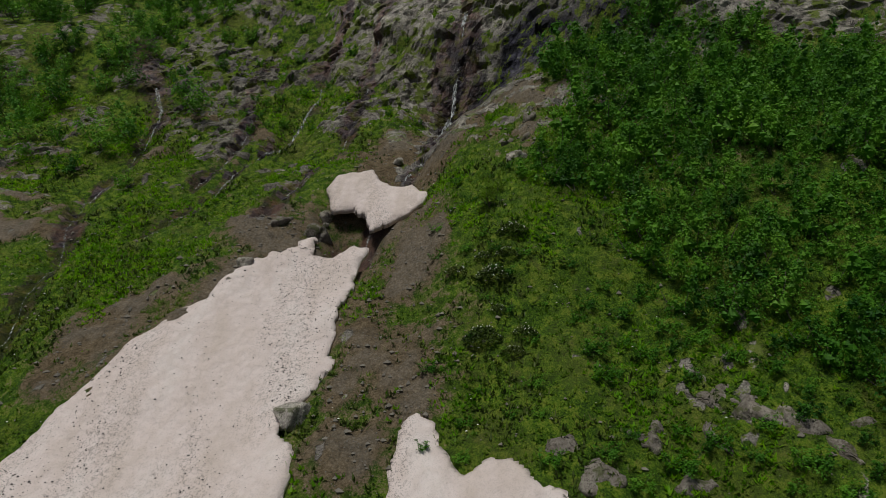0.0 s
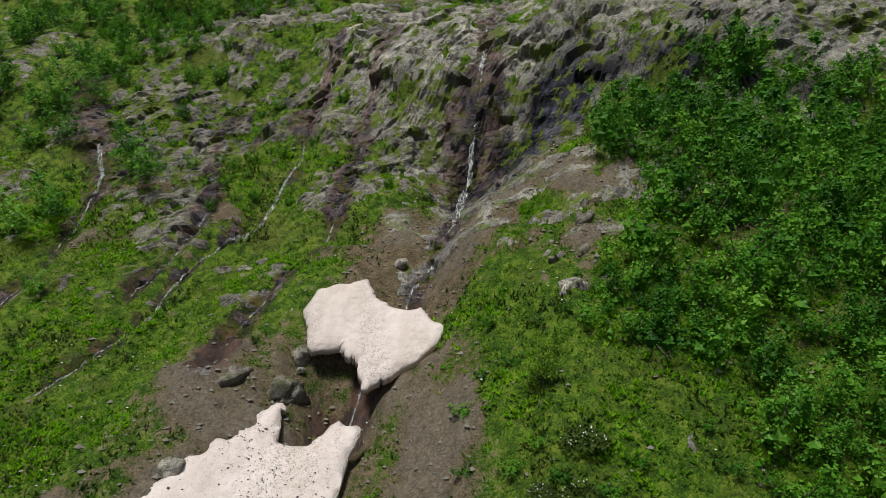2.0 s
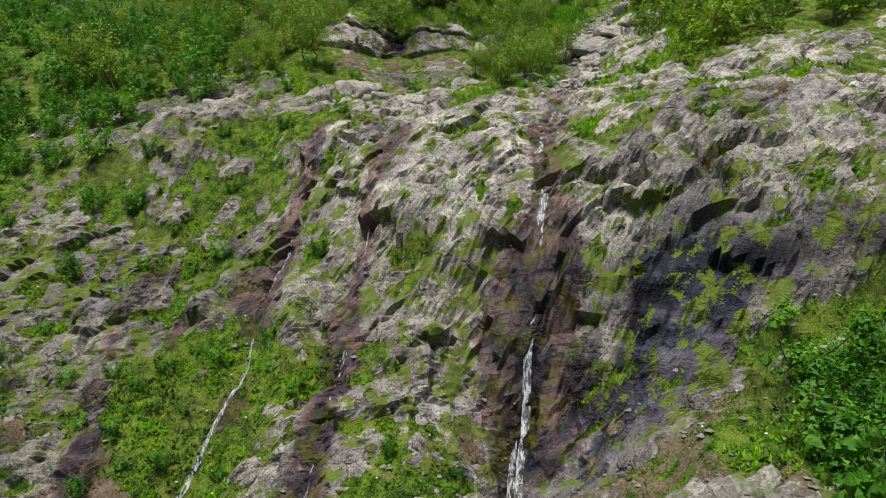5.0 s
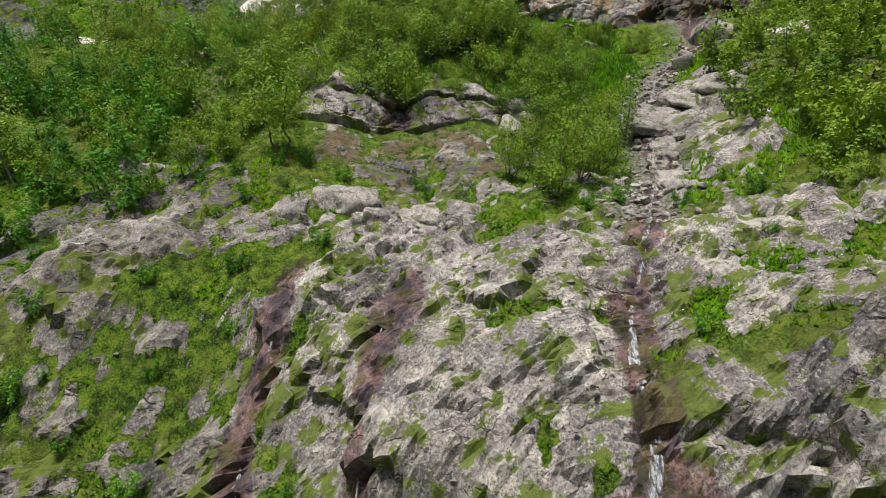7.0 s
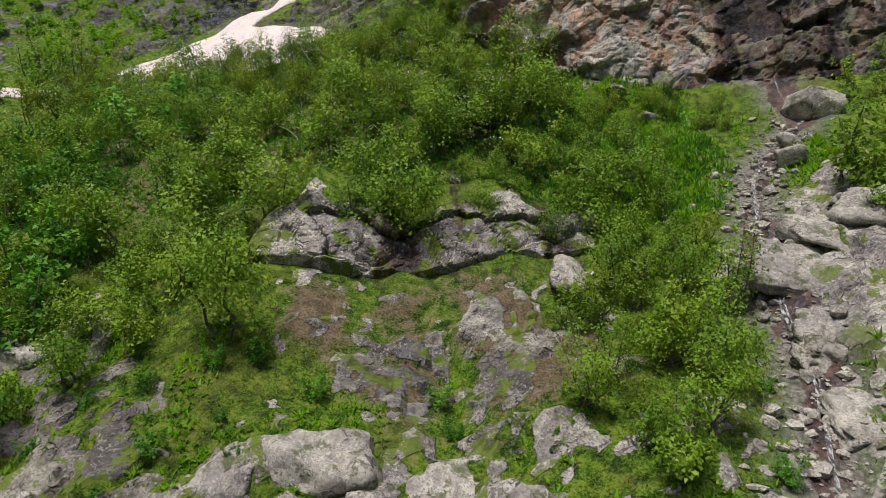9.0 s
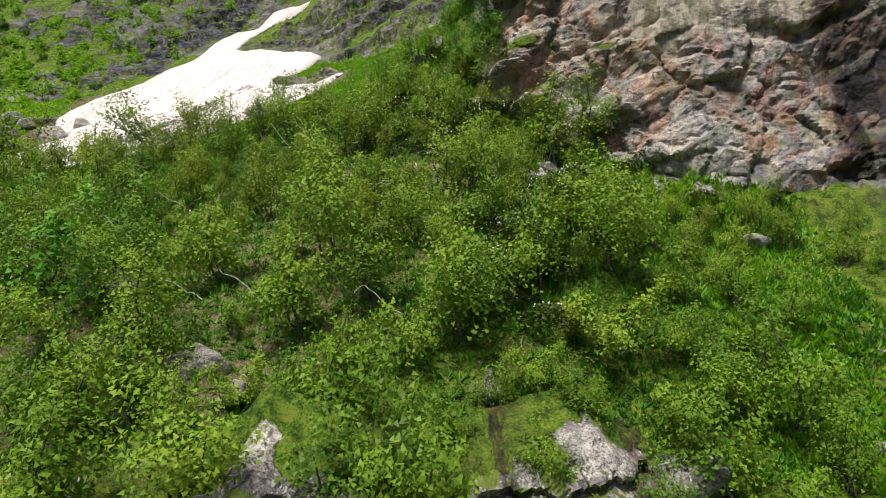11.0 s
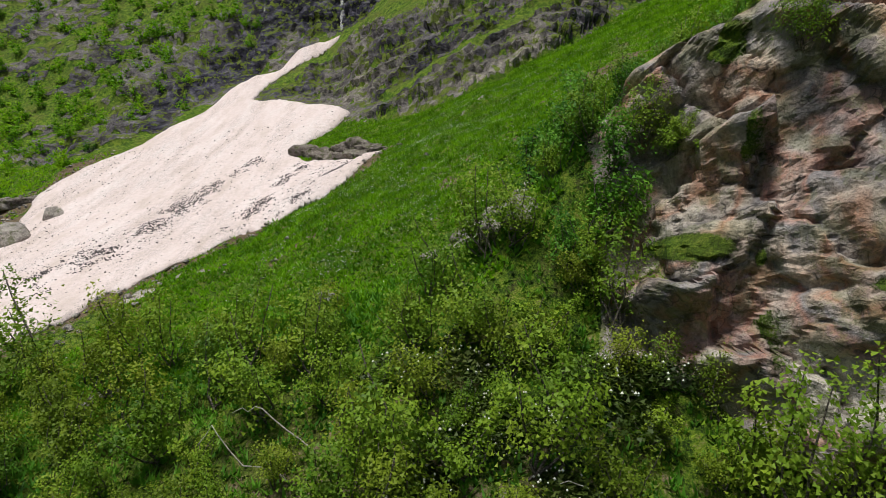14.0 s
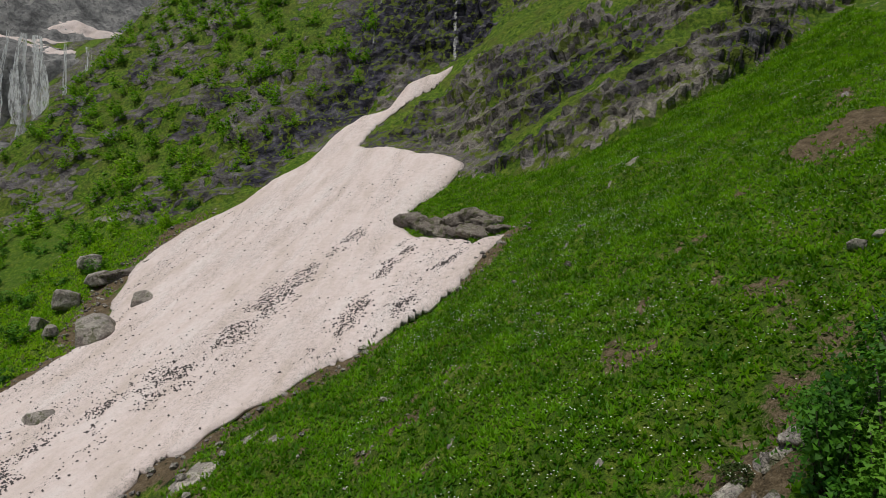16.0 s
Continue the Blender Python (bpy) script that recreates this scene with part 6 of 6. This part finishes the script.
set_out(FAR_KINDS[3:], 400, (5, 18, 15, 26), both(lambda x, y: 0.6 + 0 * x, clear), 0.8, 0.55, 48, 110, "rock_scrub", "low green birch growing round half-buried slabs", 0.8)
set_out(FAR_KINDS[3:], 500, (-1, 12, 19, 34), both(lambda x, y: 0.15 + 0.85 * step(0.1, 0.6, fbm(x, y, None, 3, 2, 68)), clear), 0.9, 0.36, 41, 70, "slope_scrub", "low dark green birch bushes on the eastern slope", 0.7)
set_out(KINDS[:4], 60, (2, 7, 30, 37), zone((2.6, 31.6, 1.8, 0.9, 0, 1.0), (1.2, 32.3, 0.8, 0.7, 0, 0.7), (3.4, 29.6, 1.0, 0.7, 0, 0.6)), 0.9, 0.62, 2, 9)
set_out(FAR_KINDS, 1800, (-52, -17, 40, 84), both(zone((-32, 61, 14, 9, 0, 1.0), (-21, 66, 6, 6, 0, 0.9), (-20, 58.5, 5, 3, 0, 0.6), (-36, 76, 12, 8, 0, 1), (-38, 47, 8, 6, 0, 0.8)), lambda x, y: 0.3 + 0.7 * clear(x, y)), 1.1, 1.15, 3, 215, "west_scrub", "birch scrub on the western cliff top", 1.0)
scrub = both(zone((-14, 77, 13, 8.5, 0, 1.6), (-7, 84, 13, 7, 10, 1.7), (-3, 77, 5.0, 4.5, 0, 1.3), (-20, 72, 6, 5, 0, 1.0), (-14, 68.3, 3.5, 2.2, 20, 0.9), (-26, 88, 6, 6, 0, 1.2)), ledge_gap)
west_edge = lambda x, y: step(-34, -28, x) * step(3.5, 1.0, x + 0.0 * y) * step(94, 90.5, y + 0.45 * (x + 8))
set_out(KINDS[:4], 2200, (-32, 4, 64, 80), both(scrub, west_edge), 1.5, 1.2, 4, 135, "bench_scrub", "tall birch scrub on the bench below the wall", 1.0, M_SCRUB)
off_wall = lambda x, y: height(x, y, wall) < 0.15
set_out(KINDS[4:] + KINDS[:4], 3200, (-28, 4, 73, 93), both(both(scrub, west_edge), off_wall), 1.15, 0.95, 5, 200)
set_out(KINDS[:3] + KINDS[4:5], 300, (-36, -19, 84, 98), lambda x, y: step(0.8, 0.2, np.abs(y - 91.5 - 0.25 * (x + 25)) / 4.5), 1.5, 1.55, 17, 34)
set_out(KINDS[:4] + KINDS[5:6], 400, (-1, 8, 59, 78), both(zone((3.2, 67, 2.0, 5.5, -18, 1.3), (2.0, 63, 1.8, 2.4, 0, 1.0)), lambda x, y: height(x, y, d_main) > 1.5), 1.05, 0.9, 6, 34)
set_out(FAR_KINDS, 700, (9, 32, 56, 84), both(zone((18, 66, 7, 8, 20, 1.3), (14, 62, 3.5, 3, 0, 1.0), (24, 76, 6, 5, 0, 0.9)), lambda x, y: height(x, y, d_main) > 2.9), 1.35, 1.15, 7, 85, "stream_scrub", "birch scrub on the bank of the upper stream", 1.0, M_SCRUB)
set_out(KINDS[:3], 140, (-5, 8, 83, 95), zone((-1.6, 88.8, 1.5, 1.2, 0, 1), (2.4, 86.2, 1.8, 0.7, -25, 0.9), (-2.0, 93.2, 1.5, 1.4, 0, 1), (0.5, 93, 1.5, 1.0, 0, 1), (-3.4, 90.5, 1.0, 1.0, 0, 0.8)), 0.9, 0.95, 8, 26)
set_out(KINDS[:2] + KINDS[4:5], 220, (3, 12, 76, 85), zone((5.2, 79.5, 2.4, 2.2, 0, 0.8), (9.5, 79.5, 2.0, 2.0, 0, 0.5)), 1.0, 0.65, 9, 16)
set_out([FAR_KINDS[3], FAR_KINDS[1]], 1200, (-26, 9, 47, 65), both(lambda x, y: 0.15 + 0.85 * step(-8, -14, x), clear), 1.1, 0.42, 10, 110, "ledge_scrub", "small birch bushes rooted on rock ledges")
set_out(NEAR_KINDS, 400, (-5, 3, 90, 97), zone((-2.4, 92.6, 1.4, 1.2, 0, 1.0), (-0.6, 93.6, 1.8, 1.0, 0, 1.0)), 1.0, 1.25, 45, 14)
set_out(KINDS[:3], 400, (-5, 3, 84, 96), zone((0.4, 86.9, 2.2, 0.7, -20, 1.0), (-2.9, 88.6, 1.1, 1.2, 0, 1.0), (2.6, 86.0, 0.7, 0.5, -20, 0.8)), 0.8, 1.25, 42, 26)
set_out(KINDS[3:4], 60, (-2, 3, 88, 90.5), zone((-0.4, 89.0, 0.9, 0.35, -10, 1.0), (1.9, 89.4, 0.6, 0.4, 0, 1.0)), 0.5, 0.45, 43, 7)
set_out(BACK_KINDS, 2200, (-112, -40, 138, 205), lambda x, y: (inside(TROUGH, x, y) < -3) * (0.12 + 0.88 * step(-0.15, 0.25, fbm(x, y, None, 8, 3, 3))) * (1 - 0.85 * height(x, y, bare)) * step(-97, -94, x - 0.36 * np.clip(y - 160, 0, 99)) + 0.5 * step(3, 1, np.abs(x + 93.5 - 0.36 * np.clip(y - 160, 0, 99))), 1.5, 1.7, 11, 420, "back_wall_scrub", "clumps of birch on the dark back wall", 0.8, M_HERB)
set_out([FAR_KINDS[1], FAR_KINDS[3]], 260, (-80, -48, 108, 146), lambda x, y: step(-2.5, -6, inside(TROUGH, x, y)) * 0.9, 1.8, 1.1, 12, 60, "bank_scrub", "low birch on the far bank of the snow trough", 0.7)
set_out(NEAR_KINDS, 300, (-6, 2, 90, 99), zone((-2.6, 95.6, 1.3, 1.0, 0, 1.0), (-3.4, 93.4, 0.9, 0.9, 0, 1.0), (-1.0, 97.0, 1.4, 0.9, 0, 1.0), (-3.0, 91.6, 0.7, 2.0, 0, 1.0)), 0.5, 1.1, 49, 36)
set_out(NEAR_KINDS, 160, (-1, 22, 90.5, 98), lambda x, y: step(0, 3, x + 0 * y), 1.4, 1.15, 13, 36)
set_out(DWARF, 900, (-5, 8, 75, 87), zone(*HEATH, (6.8, 82.2, 0.9, 0.8, 0, 0.6)), 0.6, 0.8, 14, 64)
set_out(DWARF, 200, (-9, 0, 83, 92), zone((-4.2, 86.8, 2.4, 1.6, 0, 1.0), (-6.5, 88.6, 1.5, 1.2, 0, 0.6)), 0.7, 0.95, 46, 24)
set_out(DWARF, 60, (0, 6, 22, 31), zone((2.3, 26.8, 1.3, 1.0, 0, 1.0), (2.0, 24.8, 1.0, 0.9, 0, 0.8), (3.2, 23.6, 1.0, 0.8, 0, 0.7)), 0.8, 0.6, 15, 9)
set_out(DWARF, 60, (-8, 0, 93, 99), zone((-5.6, 96.2, 1.8, 0.9, 30, 1.0)), 0.9, 0.6, 16, 8)
for k, x, y, z, size in ((0, -1.3, 90.1, 53.4, 0.8), (1, -0.8, 89.9, 53.0, 0.7), (3, -0.2, 89.6, 50.2, 0.35), (5, 0.4, 89.3, 50.1, 0.3), (3, 3.4, 86.6, 49.2, 0.35), (2, -2.6, 90.4, 50.6, 0.8), (1, -3.2, 90.3, 49.6, 0.9)):
    copy_thing(KINDS[k], pose(x, y, z, 15, 0, 40 * k)).scale = (size, size, size)
for ob in KINDS + EAST_KINDS + NEAR_KINDS + BACK_KINDS + FAR_KINDS + DWARF:
    for o in (*ob.children, ob):
        bpy.data.objects.remove(o)


# ---- bare limbs that lean out of the scrub ----
rng = np.random.RandomState(77)
for q in range(16):
    x, y = rng.uniform(-19, -1), rng.uniform(75, 88)
    u = np.linspace(0, 1, 9)
    L, a = rng.uniform(1.2, 2.4), rng.uniform(2.4, 3.9)
    p = np.stack([np.cos(a) * L * u + 0.3 * fbm(u * 2, 0 * u + q, None, 1, 2, 3), np.sin(a) * 0.4 * L * u - 0.5 * L * u * 0.6, 0.15 + 1.15 * np.sin(u * 1.9) + 0.35 * fbm(u * 2.5, 0 * u + q + 40, None, 1, 3, 4)], -1)
    co, f = tube(p, 0.024 * (1 - 0.8 * u) + 0.004, 5)
    ob = new("bare_branch", raw_mesh("bare_branch", co, f, M_DEAD, True))
    ob.location = (x, y, float(height(x, y)))
    tagged(ob, "bent pale grey bare birch limb in the scrub", "branch", "bare limbs")


# ---- turf and meadow plants ----
def turf(name, label, x, y, rng, blades, tall, wide, mat, flat=0.5):
    """Tufts: a few bent blades or broad leaves each, all in one mesh."""
    n = len(x)
    z = height(x, y)
    k = blades
    a = rng.uniform(0, 6.28, (n, k))
    lean = rng.uniform(0.2, 1.0, (n, k)) * flat
    L = tall * rng.uniform(0.5, 1.3, (n, k)) * rng.uniform(0.7, 1.3, (n, 1))
    dx, dy, dz = np.cos(a) * lean, np.sin(a) * lean, np.sqrt(np.maximum(1 - lean ** 2, 0.05))
    sx, sy = -np.sin(a), np.cos(a)
    w = wide * rng.uniform(0.6, 1.3, (n, k))
    bx, by, bz = x[:, None] + dx * 0.1 * L, y[:, None] + dy * 0.1 * L, np.repeat(z[:, None], k, 1) - 0.02
    mx, my, mz = bx + dx * L * 0.55, by + dy * L * 0.55, bz + dz * L * 0.6
    tx, ty, tz = bx + dx * L * 1.15, by + dy * L * 1.15, bz + dz * L * 0.9
    bx, by, bz = 0.6 * bx + 0.4 * mx, 0.6 * by + 0.4 * my, 0.6 * bz + 0.4 * mz
    co = np.stack([np.stack([bx + sx * w, by + sy * w, bz], -1), np.stack([tx, ty, tz], -1), np.stack([bx - sx * w, by - sy * w, bz], -1)], 2).reshape(-1, 3)
    f = np.arange(len(co)).reshape(-1, 3)
    return tagged(new(name, raw_mesh(name, co, f, mat)), label, "grass", kind="stuff")


grassy = lambda x, y: np.clip(1 - 1.2 * height(x, y, rock) - 0.95 * height(x, y, dirt) - height(x, y, gravel), 0.0, 1) * np.clip(1.1 - height(x, y, wet), 0, 1)
x, y, rng = scatter(88000, -26, 14, 91, 142, both(grassy, lambda x, y: (1 - height(x, y, under_snow)) * step(1, -1, y - np.interp(x, [-36, -20, -7, 2, 9, 16], [150, 138, 134, 135, 140, 146]))), 21)
turf("meadow_herbs", "lush green broad-leaved meadow herbs", x, y, rng, 3, 0.27, 0.062, M_HERB, 0.85)
x, y, rng = scatter(64000, -34, 16, 16, 54, both(grassy, lambda x, y: 1 - height(x, y, under_snow)), 22)
n_tuft = 0.45 + 0.55 * step(-0.3, 0.5, fbm(x, y, None, 2.5, 3, 8))
ok = rng.uniform(0, 1, len(x)) < n_tuft
x, y = x[ok], y[ok]
turf("hill_grass", "short tussocky grass on the lower slope", x, y, rng, 3, 0.19, 0.038, M_SHORT, 0.85)
x, y, rng = scatter(60000, -36, 16, 16, 56, both(grassy, lambda x, y: step(0.0, 0.55, fbm(x, y, None, 3.2, 3, 12)) * (1 - height(x, y, under_snow))), 27)
turf("slope_herbs", "patches of bright broad-leaved herbs on the slope", x, y, rng, 4, 0.26, 0.06, M_HERB, 0.85)
x, y, rng = scatter(30000, -36, 16, 18, 56, both(grassy, lambda x, y: step(0.1, 0.6, fbm(x, y, None, 2.4, 3, 15)) * (1 - height(x, y, under_snow))), 28)
turf("dwarf_shrubs", "low dark dwarf shrubs spread through the turf", x, y, rng, 4, 0.3, 0.05, M_RHODO, 0.85)
x, y, rng = scatter(36000, -24, 14, 54, 80, grassy, 23)
turf("bench_grass", "grass growing between rocks on the bench", x, y, rng, 4, 0.14, 0.02, M_TUFT, 0.85)
x, y, rng = scatter(26000, -28, 10, 72, 95, grassy, 24)
turf("undergrowth", "leafy green undergrowth beneath the birches", x, y, rng, 4, 0.36, 0.055, M_BIRCH, 0.8)
x, y, rng = scatter(20000, -26, 12, 46, 66, both(grassy, lambda x, y: step(-0.1, 0.5, fbm(x, y, None, 1.6, 3, 44))), 46)
turf("cliff_herbs", "leafy green plants on the rock ledges", x, y, rng, 4, 0.26, 0.05, M_HERB, 0.85)
x, y, rng = scatter(12000, -66, -44, 102, 142, lambda x, y: np.clip(1 - 0.9 * height(x, y, dirt), 0, 1) * (inside(TROUGH, x, y) < -0.8), 47)
turf("bank_herbs", "green herbs on the far bank of the snow", x, y, rng, 4, 0.4, 0.08, M_HERB, 0.85)
x, y, rng = scatter(16000, -1, 14, 59, 86, both(grassy, zone((6.6, 75.2, 1.7, 4.2, -12, 1), (9.5, 61.8, 3.0, 2, 0, 1), (13, 74, 2, 3, 0, 0.8), (6.0, 82.4, 3.2, 1.3, -15, 1.2))), 25)
turf("lush_herbs", "bright green tall herbs beside the stream", x, y, rng, 4, 0.38, 0.06, M_HERB, 0.7)


def flowers(name, label, x, y, rng, size, tall):
    n = len(x)
    z = height(x, y) + tall * rng.uniform(0.7, 1.2, n)
    ang = np.linspace(0, 6.28, 6, endpoint=False)
    r = size * rng.uniform(0.6, 1.3, n)
    ring = np.stack([x[:, None] + np.cos(ang) * r[:, None], y[:, None] + np.sin(ang) * r[:, None], np.repeat(z[:, None], 6, 1) - 0.2 * r[:, None]], -1)
    top = np.stack([x, y, z + 0.35 * r], -1)[:, None]
    co = np.concatenate([ring, top], 1).reshape(-1, 3)
    i = np.arange(6)
    f = np.stack([i, (i + 1) % 6, np.full(6, 6)], -1)
    f = (f[None] + 7 * np.arange(n)[:, None, None]).reshape(-1, 3)
    return tagged(new(name, raw_mesh(name, co, f, M_FLOWER)), label, "flowers", kind="stuff")


x, y, rng = scatter(14000, -18, 8, 94, 128, both(grassy, lambda x, y: 0.15 + 0.85 * step(-0.1, 0.5, fbm(x, y, None, 3.0, 3, 5))), 31)
flowers("meadow_flowers", "white flower heads scattered through the meadow", x, y, rng, 0.028, 0.32)
x, y, rng = scatter(380, -24, 10, 20, 56, grassy, 32)
flowers("slope_flowers", "few small white flowers in the grass", x, y, rng, 0.04, 0.24)
x, y, rng = scatter(260, 2, 10, 78, 85, grassy, 33)
flowers("herb_flowers", "pale flower heads among tall herbs", x, y, rng, 0.028, 0.36)
